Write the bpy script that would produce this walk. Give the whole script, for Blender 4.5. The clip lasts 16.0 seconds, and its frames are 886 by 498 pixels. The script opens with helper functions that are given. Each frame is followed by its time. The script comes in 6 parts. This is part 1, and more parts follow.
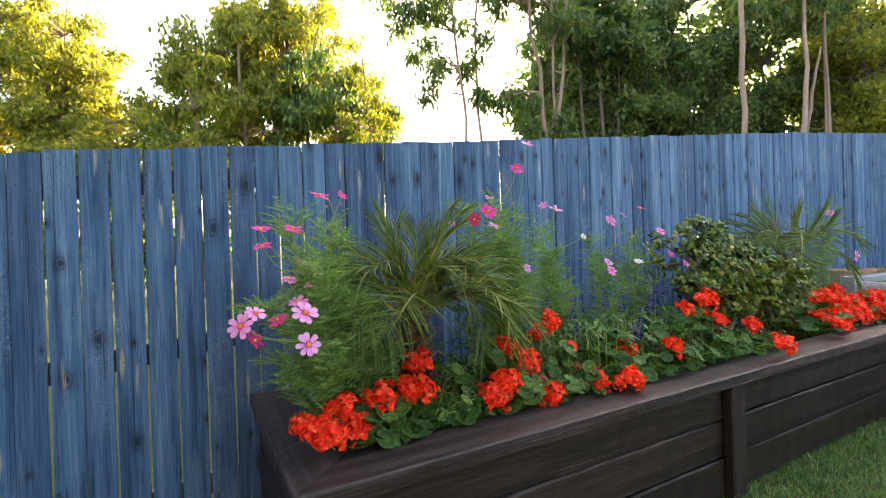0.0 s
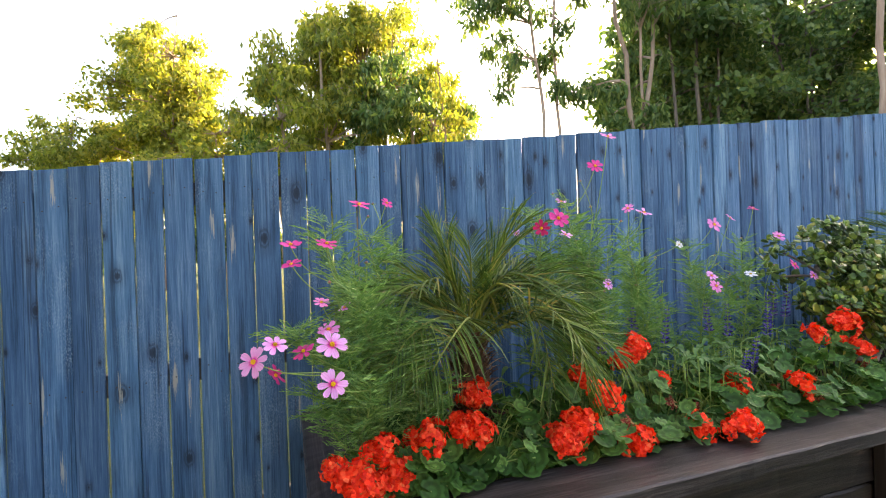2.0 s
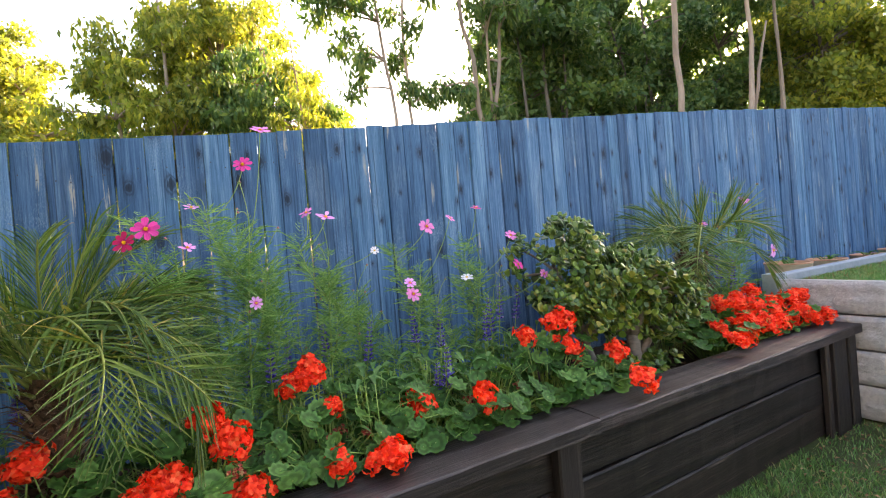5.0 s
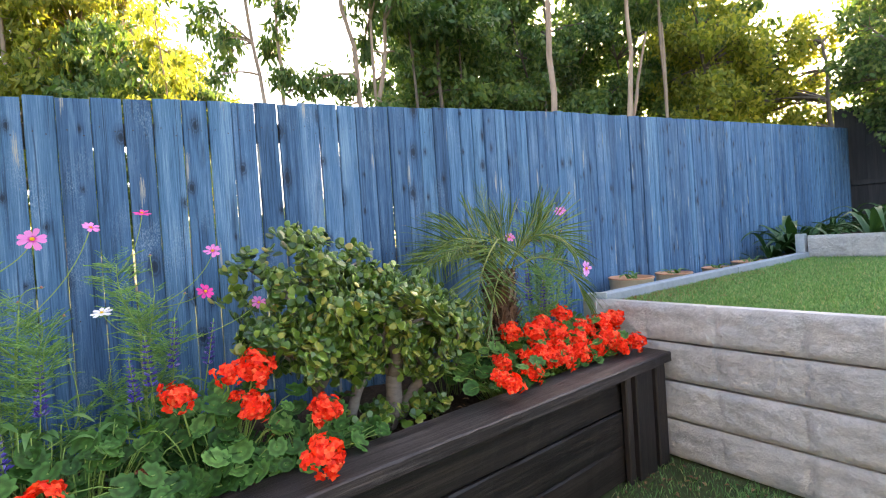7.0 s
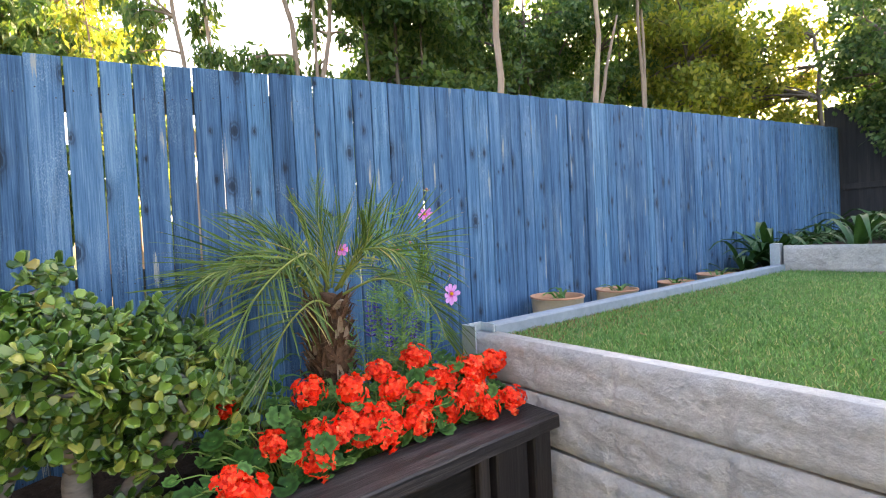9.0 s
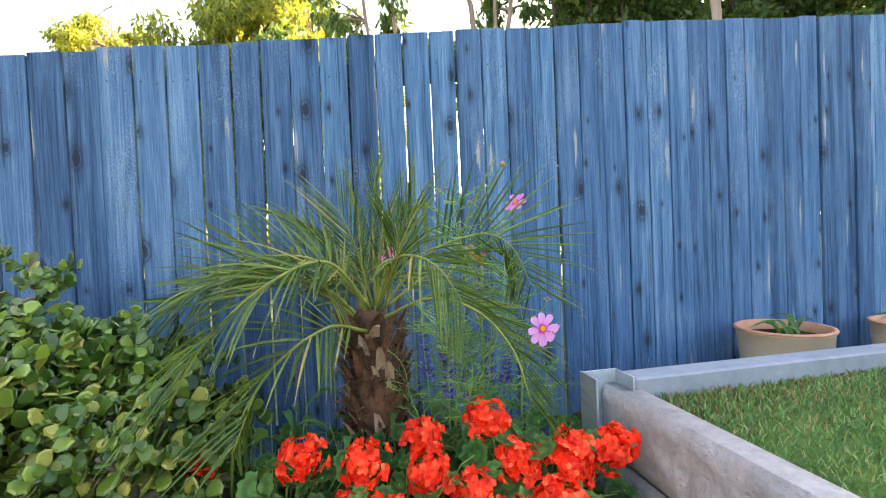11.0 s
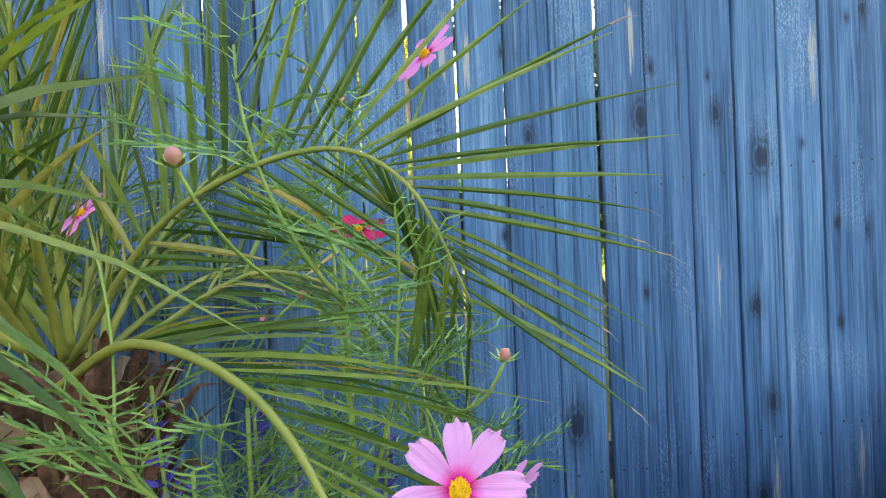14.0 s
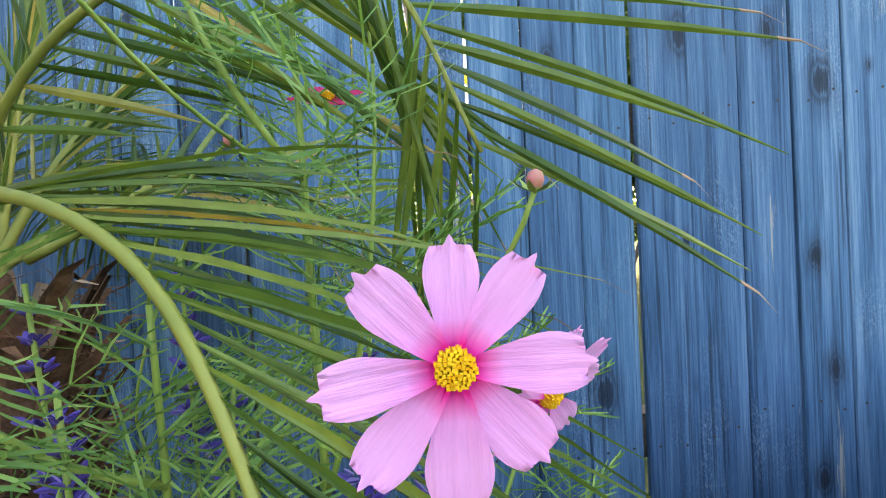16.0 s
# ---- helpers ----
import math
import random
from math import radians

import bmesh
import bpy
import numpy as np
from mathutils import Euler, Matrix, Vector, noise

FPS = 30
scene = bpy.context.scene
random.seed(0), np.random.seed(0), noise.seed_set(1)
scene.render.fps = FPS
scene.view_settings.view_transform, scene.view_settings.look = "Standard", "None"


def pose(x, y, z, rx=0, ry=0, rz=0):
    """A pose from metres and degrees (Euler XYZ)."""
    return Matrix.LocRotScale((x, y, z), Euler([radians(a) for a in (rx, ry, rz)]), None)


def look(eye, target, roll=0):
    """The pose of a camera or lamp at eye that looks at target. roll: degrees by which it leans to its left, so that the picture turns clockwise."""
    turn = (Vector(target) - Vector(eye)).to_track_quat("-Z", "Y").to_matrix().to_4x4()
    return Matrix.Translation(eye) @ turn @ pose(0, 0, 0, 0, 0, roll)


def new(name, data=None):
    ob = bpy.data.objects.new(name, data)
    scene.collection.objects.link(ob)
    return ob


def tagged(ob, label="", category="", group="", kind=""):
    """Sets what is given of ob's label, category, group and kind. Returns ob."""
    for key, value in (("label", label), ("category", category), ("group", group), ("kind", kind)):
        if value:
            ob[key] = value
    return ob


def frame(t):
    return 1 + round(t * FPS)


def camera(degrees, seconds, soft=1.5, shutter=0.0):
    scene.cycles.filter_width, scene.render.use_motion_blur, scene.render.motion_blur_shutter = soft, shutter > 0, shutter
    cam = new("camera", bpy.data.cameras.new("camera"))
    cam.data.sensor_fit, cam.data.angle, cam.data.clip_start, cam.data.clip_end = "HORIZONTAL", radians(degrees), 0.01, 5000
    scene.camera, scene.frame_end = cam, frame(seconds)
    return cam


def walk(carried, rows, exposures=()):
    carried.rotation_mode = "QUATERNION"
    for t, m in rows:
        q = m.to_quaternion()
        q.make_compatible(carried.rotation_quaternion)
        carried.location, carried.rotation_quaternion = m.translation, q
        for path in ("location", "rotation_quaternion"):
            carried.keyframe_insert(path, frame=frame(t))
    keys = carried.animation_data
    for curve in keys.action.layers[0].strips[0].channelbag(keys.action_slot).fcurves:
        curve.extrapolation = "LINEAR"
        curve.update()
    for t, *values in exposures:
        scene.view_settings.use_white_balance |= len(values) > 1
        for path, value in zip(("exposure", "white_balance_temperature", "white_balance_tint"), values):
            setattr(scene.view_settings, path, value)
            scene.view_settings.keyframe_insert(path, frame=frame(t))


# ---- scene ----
cam = camera(87.8, 16.0, soft=1.1)
PATH = [
    (0, (0.008, 0.002, 1.172), (0.96, 1.762, 1.162), -1.9),
    (0.5, (0.079, 0.166, 1.185), (0.986, 1.949, 1.172), -2.0),
    (1, (0.14, 0.204, 1.2), (1.035, 1.993, 1.195), -2.3),
    (1.5, (0.16, 0.189, 1.218), (0.922, 2.038, 1.219), -1.2),
    (2, (0.174, 0.181, 1.217), (0.811, 2.077, 1.215), -2.0),
    (2.5, (0.225, 0.18, 1.216), (0.868, 2.074, 1.21), -2.5),
    (3, (0.316, 0.162, 1.218), (1.039, 2.027, 1.21), -3.7),
    (3.5, (0.455, 0.104, 1.221), (1.25, 1.939, 1.205), -3.7),
    (4, (0.611, 0.082, 1.211), (1.491, 1.878, 1.193), -3.9),
    (4.2, (0.705, 0.093, 1.203), (1.628, 1.867, 1.189), -4.3),
    (6.3, (1.687, -0.028, 1.189), (2.757, 1.661, 1.169), -4.3),
    (6.5, (1.8, -0.004, 1.187), (2.926, 1.649, 1.166), -4.0),
    (7, (2.049, 0.005, 1.197), (3.269, 1.59, 1.168), -3.8),
    (7.5, (2.344, -0.018, 1.189), (3.578, 1.556, 1.162), -3.2),
    (8, (2.584, -0.007, 1.201), (3.831, 1.557, 1.168), -3.0),
    (8.5, (2.83, 0.091, 1.216), (4.08, 1.652, 1.175), -2.9),
    (9, (3.025, 0.099, 1.219), (4.254, 1.676, 1.179), -2.8),
    (9.5, (3.201, 0.074, 1.235), (4.093, 1.863, 1.2), -1.1),
    (10, (3.354, 0.135, 1.233), (4.079, 1.998, 1.193), -1.7),
    (10.2, (3.428, 0.203, 1.236), (4.095, 2.088, 1.188), -1.8),
    (12.3, (3.91, 0.743, 1.227), (4.09, 2.735, 1.212), -3.1),
    (12.5, (3.937, 0.794, 1.226), (4.155, 2.782, 1.21), -3.1),
    (13, (4.037, 0.976, 1.219), (4.265, 2.963, 1.188), -3.1),
    (13.5, (4.093, 1.109, 1.198), (4.302, 3.098, 1.173), -2.9),
    (14, (4.103, 1.207, 1.155), (4.266, 3.2, 1.136), -2.4),
    (14.5, (4.095, 1.283, 1.116), (4.221, 3.279, 1.105), -2.1),
    (15, (4.104, 1.31, 1.093), (4.228, 3.306, 1.074), -2.4),
    (15.5, (4.106, 1.319, 1.067), (4.222, 3.316, 1.045), -2.5),
    (16, (4.119, 1.339, 1.048), (4.235, 3.336, 1.022), -2.8),
]
EXPOSURES = [(0.0, 2.82, 7700, 21), (1.5, 2.94, 7700, 20), (4.0, 2.9, 7700, 20), (7.0, 3.1, 7500, 19), (9.5, 3.12, 7500, 19), (12.5, 3.18, 7450, 16), (16.0, 3.34, 7650, 15)]
walk(cam, [(t, look(eye, target, roll)) for t, eye, target, roll in PATH], EXPOSURES)

# ---- world, sun, light ----
SUN_AZ, SUN_EL = math.radians(61), math.radians(21)   # clockwise from +y, height
world = bpy.data.worlds.new("world")
scene.world = world
world.use_nodes = True
wn = world.node_tree
sky = wn.nodes.new("ShaderNodeTexSky")
sky.sky_type = 'NISHITA'
sky.sun_disc = False
sky.sun_elevation = SUN_EL
sky.sun_rotation = SUN_AZ
sky.air_density, sky.dust_density, sky.ozone_density = 1.0, 3.5, 1.0
wn.nodes["Background"].inputs["Strength"].default_value = 0.15
wn.links.new(sky.outputs[0], wn.nodes["Background"].inputs["Color"])
sun = new("sun", bpy.data.lights.new("sun", 'SUN'))
sun.data.energy, sun.data.angle, sun.data.color = 4.0, math.radians(0.6), (1.0, 0.86, 0.62)
sun.matrix_world = look((0, 0, 0), (-math.sin(SUN_AZ) * math.cos(SUN_EL), -math.cos(SUN_AZ) * math.cos(SUN_EL), -math.sin(SUN_EL)))

# ---- materials ----
rnd = random.Random(11)


def nodes_of(name, rough=0.6, spec=0.4, metal=0.0):
    m = bpy.data.materials.new(name)
    m.use_nodes = True
    b = m.node_tree.nodes["Principled BSDF"]
    b.inputs["Roughness"].default_value = rough
    b.inputs["Specular IOR Level"].default_value = spec
    b.inputs["Metallic"].default_value = metal
    return m, m.node_tree, b


def nd(nt, kind, **kw):
    n = nt.nodes.new(kind)
    for k, v in kw.items():
        n.inputs[k].default_value = v
    return n


def ramp(nt, stops):
    r = nt.nodes.new("ShaderNodeValToRGB")
    while len(r.color_ramp.elements) < len(stops):
        r.color_ramp.elements.new(0.5)
    for e, (p, c) in zip(r.color_ramp.elements, stops):
        e.position, e.color = p, (*c, 1)
    return r


def mixc(nt, fac, a, b, mode='MIX'):
    m = nt.nodes.new("ShaderNodeMix")
    m.data_type, m.blend_type = 'RGBA', mode
    for sock, val in ((m.inputs[0], fac), (m.inputs[6], a), (m.inputs[7], b)):
        if isinstance(val, (int, float)):
            sock.default_value = val
        elif isinstance(val, tuple):
            sock.default_value = (*val, 1)
        else:
            nt.links.new(val, sock)
    return m.outputs[2]


def maths(nt, op, a, b=0.0):
    m = nt.nodes.new("ShaderNodeMath")
    m.operation = op
    for sock, val in ((m.inputs[0], a), (m.inputs[1], b)):
        if isinstance(val, (int, float)):
            sock.default_value = val
        else:
            nt.links.new(val, sock)
    return m.outputs[0]


def bump(nt, b, height, strength, dist):
    n = nd(nt, "ShaderNodeBump", Strength=strength, Distance=dist)
    nt.links.new(height, n.inputs["Height"])
    nt.links.new(n.outputs[0], b.inputs["Normal"])


def coords(nt, scale, offset=True):
    """Object coordinates, shifted for each object, stretched by scale."""
    tc = nt.nodes.new("ShaderNodeTexCoord")
    mp = nd(nt, "ShaderNodeMapping", Scale=scale)
    src = tc.outputs["Object"]
    if offset:
        oi = nt.nodes.new("ShaderNodeObjectInfo")
        vm = nt.nodes.new("ShaderNodeVectorMath")
        vm.operation = 'MULTIPLY_ADD'
        cx = nt.nodes.new("ShaderNodeCombineXYZ")
        for i in range(3):
            nt.links.new(oi.outputs["Random"], cx.inputs[i])
        nt.links.new(cx.outputs[0], vm.inputs[0])
        vm.inputs[1].default_value = (37.0, 53.0, 71.0)
        nt.links.new(src, vm.inputs[2])
        src = vm.outputs[0]
    nt.links.new(src, mp.inputs[0])
    return mp.outputs[0]


def noise_fac(nt, vec, scale, detail=4.0, rough=0.55):
    n = nd(nt, "ShaderNodeTexNoise", Scale=scale, Detail=detail, Roughness=rough)
    nt.links.new(vec, n.inputs["Vector"])
    return n.outputs["Fac"]


def wood(name, dark, mid, light, rough=0.7, axis=2, bumpy=0.5, worn=None):
    """Painted or stained sawn timber: grain along axis, worn bare streaks."""
    m, nt, b = nodes_of(name, rough, 0.3)
    st = [26.0, 26.0, 26.0]
    st[axis] = 1.3
    broad = noise_fac(nt, coords(nt, tuple(st)), 1.0, 5, 0.6)
    hs = [170.0, 170.0, 170.0]
    hs[axis] = 3.0
    hair = noise_fac(nt, coords(nt, tuple(hs)), 1.0, 4, 0.7)
    grain = maths(nt, 'ADD', maths(nt, 'MULTIPLY', broad, 0.55), maths(nt, 'MULTIPLY', hair, 0.45))
    big = noise_fac(nt, coords(nt, (2.2, 2.2, 2.2)), 1.0, 3)
    col = ramp(nt, [(0.38, dark), (0.5, mid), (0.62, light)])
    nt.links.new(grain, col.inputs[0])
    out = mixc(nt, maths(nt, 'MULTIPLY', big, 0.55), col.outputs[0], dark)
    oi = nt.nodes.new("ShaderNodeObjectInfo")
    tone = ramp(nt, [(0.0, (0.66, 0.68, 0.72)), (1.0, (1.26, 1.22, 1.16))])
    nt.links.new(oi.outputs["Random"], tone.inputs[0])
    out = mixc(nt, 1.0, out, tone.outputs[0], 'MULTIPLY')
    fine = noise_fac(nt, coords(nt, tuple(4 * s for s in st)), 1.0, 3)
    if worn:
        w = noise_fac(nt, coords(nt, tuple(s * 0.9 for s in st)), 1.0, 5, 0.7)
        wr = ramp(nt, [(0.56, (0, 0, 0)), (0.6, (1, 1, 1))])
        nt.links.new(maths(nt, 'ADD', maths(nt, 'MULTIPLY', w, 0.6), maths(nt, 'MULTIPLY', hair, 0.4)), wr.inputs[0])
        gate = ramp(nt, [(0.54, (0, 0, 0)), (0.66, (1, 1, 1))])
        nt.links.new(noise_fac(nt, coords(nt, (3, 3, 1.2)), 1.0, 2), gate.inputs[0])
        out = mixc(nt, maths(nt, 'MULTIPLY', maths(nt, 'MULTIPLY', wr.outputs[0], gate.outputs[0]), 0.8), out, worn)
    nt.links.new(out, b.inputs["Base Color"])
    bump(nt, b, maths(nt, 'ADD', grain, maths(nt, 'MULTIPLY', fine, 0.5)), bumpy, 0.004)
    return m


def plain(name, a, c, scale=30.0, rough=0.6, spec=0.4, bumpy=0.2, metal=0.0, dist=0.003, per_object=0.0, stretch=(1, 1, 1)):
    """A mottled surface between two colours."""
    m, nt, b = nodes_of(name, rough, spec, metal)
    vec = coords(nt, tuple(scale * s for s in stretch))
    f = noise_fac(nt, vec, 1.0, 6, 0.65)
    f2 = noise_fac(nt, coords(nt, (scale * 0.13,) * 3), 1.0, 3)
    r = ramp(nt, [(0.3, a), (0.7, c)])
    nt.links.new(maths(nt, 'ADD', maths(nt, 'MULTIPLY', f, 0.6), maths(nt, 'MULTIPLY', f2, 0.4)), r.inputs[0])
    out = r.outputs[0]
    if per_object:
        oi = nt.nodes.new("ShaderNodeObjectInfo")
        tone = ramp(nt, [(0.0, (1 - per_object,) * 3), (1.0, (1 + per_object,) * 3)])
        nt.links.new(oi.outputs["Random"], tone.inputs[0])
        out = mixc(nt, 1.0, out, tone.outputs[0], 'MULTIPLY')
    nt.links.new(out, b.inputs["Base Color"])
    bump(nt, b, f, bumpy, dist)
    return m


def leafy(name, stops, rough=0.5, trans=0.35, spec=0.35, island=True, scale=60.0, zone=None):
    """Leaf: colour varies leaf by leaf, light passes through."""
    m, nt, b = nodes_of(name, rough, spec)
    if island:
        g = nt.nodes.new("ShaderNodeNewGeometry")
        src = g.outputs["Random Per Island"]
    else:
        src = nt.nodes.new("ShaderNodeObjectInfo").outputs["Random"]
    r = ramp(nt, stops)
    nt.links.new(src, r.inputs[0])
    f = noise_fac(nt, coords(nt, (scale,) * 3), 1.0, 3)
    vr = ramp(nt, [(0.3, (0.75, 0.78, 0.7)), (0.75, (1.2, 1.15, 1.1))])
    nt.links.new(f, vr.inputs[0])
    out = mixc(nt, 1.0, r.outputs[0], vr.outputs[0], 'MULTIPLY')
    if zone:
        tc = nt.nodes.new("ShaderNodeTexCoord")
        ln = nt.nodes.new("ShaderNodeVectorMath")
        ln.operation = 'LENGTH'
        nt.links.new(tc.outputs["Object"], ln.inputs[0])
        zr = ramp(nt, [(0.35, (1, 1, 1)), (0.5, zone), (0.68, zone), (0.85, (1, 1, 1))])
        nt.links.new(ln.outputs["Value"], zr.inputs[0])
        out = mixc(nt, 1.0, out, zr.outputs[0], 'MULTIPLY')
    nt.links.new(out, b.inputs["Base Color"])
    bump(nt, b, f, 0.3, 0.002)
    tr = nt.nodes.new("ShaderNodeBsdfTranslucent")
    nt.links.new(mixc(nt, 1.0, out, (1.5, 1.45, 0.6), 'MULTIPLY'), tr.inputs[0])
    mx = nt.nodes.new("ShaderNodeMixShader")
    mx.inputs[0].default_value = trans
    nt.links.new(b.outputs[0], mx.inputs[1])
    nt.links.new(tr.outputs[0], mx.inputs[2])
    nt.links.new(mx.outputs[0], nt.nodes["Material Output"].inputs["Surface"])
    return m


def petal_mat(name, base, tip, blush=None):
    """Petal: colour runs from the claw at the base to the tip, with fine veins."""
    m, nt, b = nodes_of(name, 0.55, 0.25)
    tc = nt.nodes.new("ShaderNodeTexCoord")
    sp = nt.nodes.new("ShaderNodeSeparateXYZ")
    nt.links.new(tc.outputs["Object"], sp.inputs[0])
    r = ramp(nt, [(0.17, base), (0.36, blush or tip), (0.7, tip)])
    nt.links.new(sp.outputs["Y"], r.inputs[0])
    f = noise_fac(nt, coords(nt, (38, 2.0, 1)), 1.0, 3)
    vr = ramp(nt, [(0.3, (0.94, 0.93, 0.95)), (0.7, (1.04, 1.04, 1.03))])
    nt.links.new(f, vr.inputs[0])
    out = mixc(nt, 1.0, r.outputs[0], vr.outputs[0], 'MULTIPLY')
    nt.links.new(out, b.inputs["Base Color"])
    bump(nt, b, f, 0.25, 0.02)
    tr = nt.nodes.new("ShaderNodeBsdfTranslucent")
    nt.links.new(out, tr.inputs[0])
    mx = nt.nodes.new("ShaderNodeMixShader")
    mx.inputs[0].default_value = 0.3
    nt.links.new(b.outputs[0], mx.inputs[1])
    nt.links.new(tr.outputs[0], mx.inputs[2])
    nt.links.new(mx.outputs[0], nt.nodes["Material Output"].inputs["Surface"])
    return m


def paling_paint(name):
    """Blue paint on rough-sawn pine: grain, chalky bloom, ringed knots of mixed size, bare cream splits below some of them."""
    m, nt, b = nodes_of(name, 0.72, 0.25)
    flow = noise_fac(nt, coords(nt, (9, 9, 2.2)), 1.0, 3)
    broad = noise_fac(nt, coords(nt, (30, 30, 1.1)), 1.0, 5, 0.6)
    hair = noise_fac(nt, coords(nt, (230, 230, 4.5)), 1.0, 4, 0.75)
    grain = maths(nt, 'ADD', maths(nt, 'MULTIPLY', broad, 0.5), maths(nt, 'MULTIPLY', hair, 0.5))
    col = ramp(nt, [(0.38, (0.018, 0.055, 0.11)), (0.46, (0.042, 0.125, 0.232)), (0.53, (0.07, 0.172, 0.305)), (0.62, (0.145, 0.275, 0.41))])
    nt.links.new(grain, col.inputs[0])
    out = mixc(nt, maths(nt, 'MULTIPLY', flow, 0.35), col.outputs[0], (0.026, 0.075, 0.15))
    oi = nt.nodes.new("ShaderNodeObjectInfo")
    tone = ramp(nt, [(0.0, (0.68, 0.7, 0.74)), (0.5, (0.95, 0.96, 1.0)), (1.0, (1.3, 1.25, 1.18))])
    nt.links.new(oi.outputs["Random"], tone.inputs[0])
    out = mixc(nt, 1.0, out, tone.outputs[0], 'MULTIPLY')
    # chalky bloom that clings to the saw marks
    where = ramp(nt, [(0.5, (0, 0, 0)), (0.68, (1, 1, 1))])
    nt.links.new(noise_fac(nt, coords(nt, (5, 5, 2.4)), 1.0, 3), where.inputs[0])
    speck = ramp(nt, [(0.5, (0, 0, 0)), (0.62, (1, 1, 1))])
    nt.links.new(noise_fac(nt, coords(nt, (420, 420, 150)), 1.0, 3, 0.7), speck.inputs[0])
    out = mixc(nt, maths(nt, 'MULTIPLY', maths(nt, 'MULTIPLY', where.outputs[0], speck.outputs[0]), 0.65), out, (0.3, 0.42, 0.52))
    # drying checks along the grain
    check = ramp(nt, [(0.64, (0, 0, 0)), (0.67, (1, 1, 1))])
    nt.links.new(noise_fac(nt, coords(nt, (95, 95, 1.3)), 1.0, 3, 0.55), check.inputs[0])
    out = mixc(nt, maths(nt, 'MULTIPLY', check.outputs[0], 0.6), out, (0.008, 0.022, 0.045))
    # dark runs of old stain
    run = ramp(nt, [(0.6, (0, 0, 0)), (0.72, (1, 1, 1))])
    nt.links.new(noise_fac(nt, coords(nt, (14, 14, 1.6)), 1.0, 4, 0.6), run.inputs[0])
    out = mixc(nt, maths(nt, 'MULTIPLY', run.outputs[0], 0.6), out, (0.012, 0.032, 0.062))

    def cells(sx, sz):
        sp = nt.nodes.new("ShaderNodeSeparateXYZ")
        nt.links.new(coords(nt, (sx, sx, sz)), sp.inputs[0])
        cx = nt.nodes.new("ShaderNodeCombineXYZ")
        nt.links.new(sp.outputs[0], cx.inputs[0])
        nt.links.new(sp.outputs[2], cx.inputs[1])
        v = nd(nt, "ShaderNodeTexVoronoi", Scale=1.0, Randomness=1.0)
        v.voronoi_dimensions = '2D'
        nt.links.new(cx.outputs[0], v.inputs["Vector"])
        pick = nt.nodes.new("ShaderNodeSeparateColor")
        nt.links.new(v.outputs["Color"], pick.inputs[0])
        return v.outputs["Distance"], pick

    dist, pick = cells(8.0, 4.2)
    size = maths(nt, 'ADD', 0.4, maths(nt, 'MULTIPLY', maths(nt, 'POWER', pick.outputs[1], 2.0), 1.1))
    d = maths(nt, 'DIVIDE', maths(nt, 'ADD', dist, maths(nt, 'MULTIPLY', maths(nt, 'SUBTRACT', grain, 0.5), 0.3)), size)
    halo = ramp(nt, [(0.0, (1, 1, 1)), (0.07, (0.9, 0.9, 0.9)), (0.09, (0.35, 0.35, 0.35)), (0.115, (0.75, 0.75, 0.75)), (0.15, (0.3, 0.3, 0.3)), (0.3, (0, 0, 0))])
    nt.links.new(d, halo.inputs[0])
    some = maths(nt, 'GREATER_THAN', pick.outputs[0], 0.5)
    out = mixc(nt, maths(nt, 'MULTIPLY', maths(nt, 'MULTIPLY', halo.outputs[0], some), 0.92), out, (0.011, 0.018, 0.032))
    # bare splits: long, narrow, broken by the grain
    dist2, pick2 = cells(21.0, 2.3)
    slit = ramp(nt, [(0.0, (1, 1, 1)), (0.09, (0.9, 0.9, 0.9)), (0.11, (0, 0, 0))])
    nt.links.new(maths(nt, 'ADD', dist2, maths(nt, 'MULTIPLY', maths(nt, 'SUBTRACT', hair, 0.5), 1.1)), slit.inputs[0])
    few = maths(nt, 'GREATER_THAN', pick2.outputs[0], 0.88)
    out = mixc(nt, maths(nt, 'MULTIPLY', maths(nt, 'MULTIPLY', slit.outputs[0], few), 0.85), out, (0.36, 0.36, 0.31))
    nt.links.new(out, b.inputs["Base Color"])
    fine = noise_fac(nt, coords(nt, (120, 120, 60)), 1.0, 3)
    bump(nt, b, maths(nt, 'ADD', maths(nt, 'SUBTRACT', grain, maths(nt, 'MULTIPLY', halo.outputs[0], 0.3)), maths(nt, 'MULTIPLY', fine, 0.4)), 0.75, 0.005)
    return m


M_FENCE = paling_paint("blue_painted_paling")
M_NAIL = plain("rusty_nail", (0.02, 0.018, 0.02), (0.05, 0.04, 0.035), 200, 0.6, 0.4, 0.1)
M_RAIL = wood("bare_hardwood", (0.08, 0.06, 0.045), (0.14, 0.11, 0.08), (0.2, 0.16, 0.12), axis=0)
M_PLANTER = wood("dark_stained_sleeper", (0.008, 0.0065, 0.006), (0.018, 0.014, 0.0125), (0.048, 0.037, 0.031), axis=0, rough=0.5, bumpy=0.6, worn=(0.13, 0.1, 0.085))
M_LIP = wood("dark_stained_capping", (0.013, 0.011, 0.011), (0.034, 0.028, 0.027), (0.1, 0.085, 0.082), axis=0, rough=0.48, bumpy=0.7, worn=(0.22, 0.18, 0.15))
M_POST = wood("dark_stained_post", (0.013, 0.010, 0.010), (0.026, 0.021, 0.019), (0.05, 0.04, 0.036), axis=2, rough=0.55)
M_BLACK = wood("black_painted_paling", (0.008, 0.009, 0.011), (0.016, 0.017, 0.02), (0.03, 0.03, 0.033), rough=0.6)
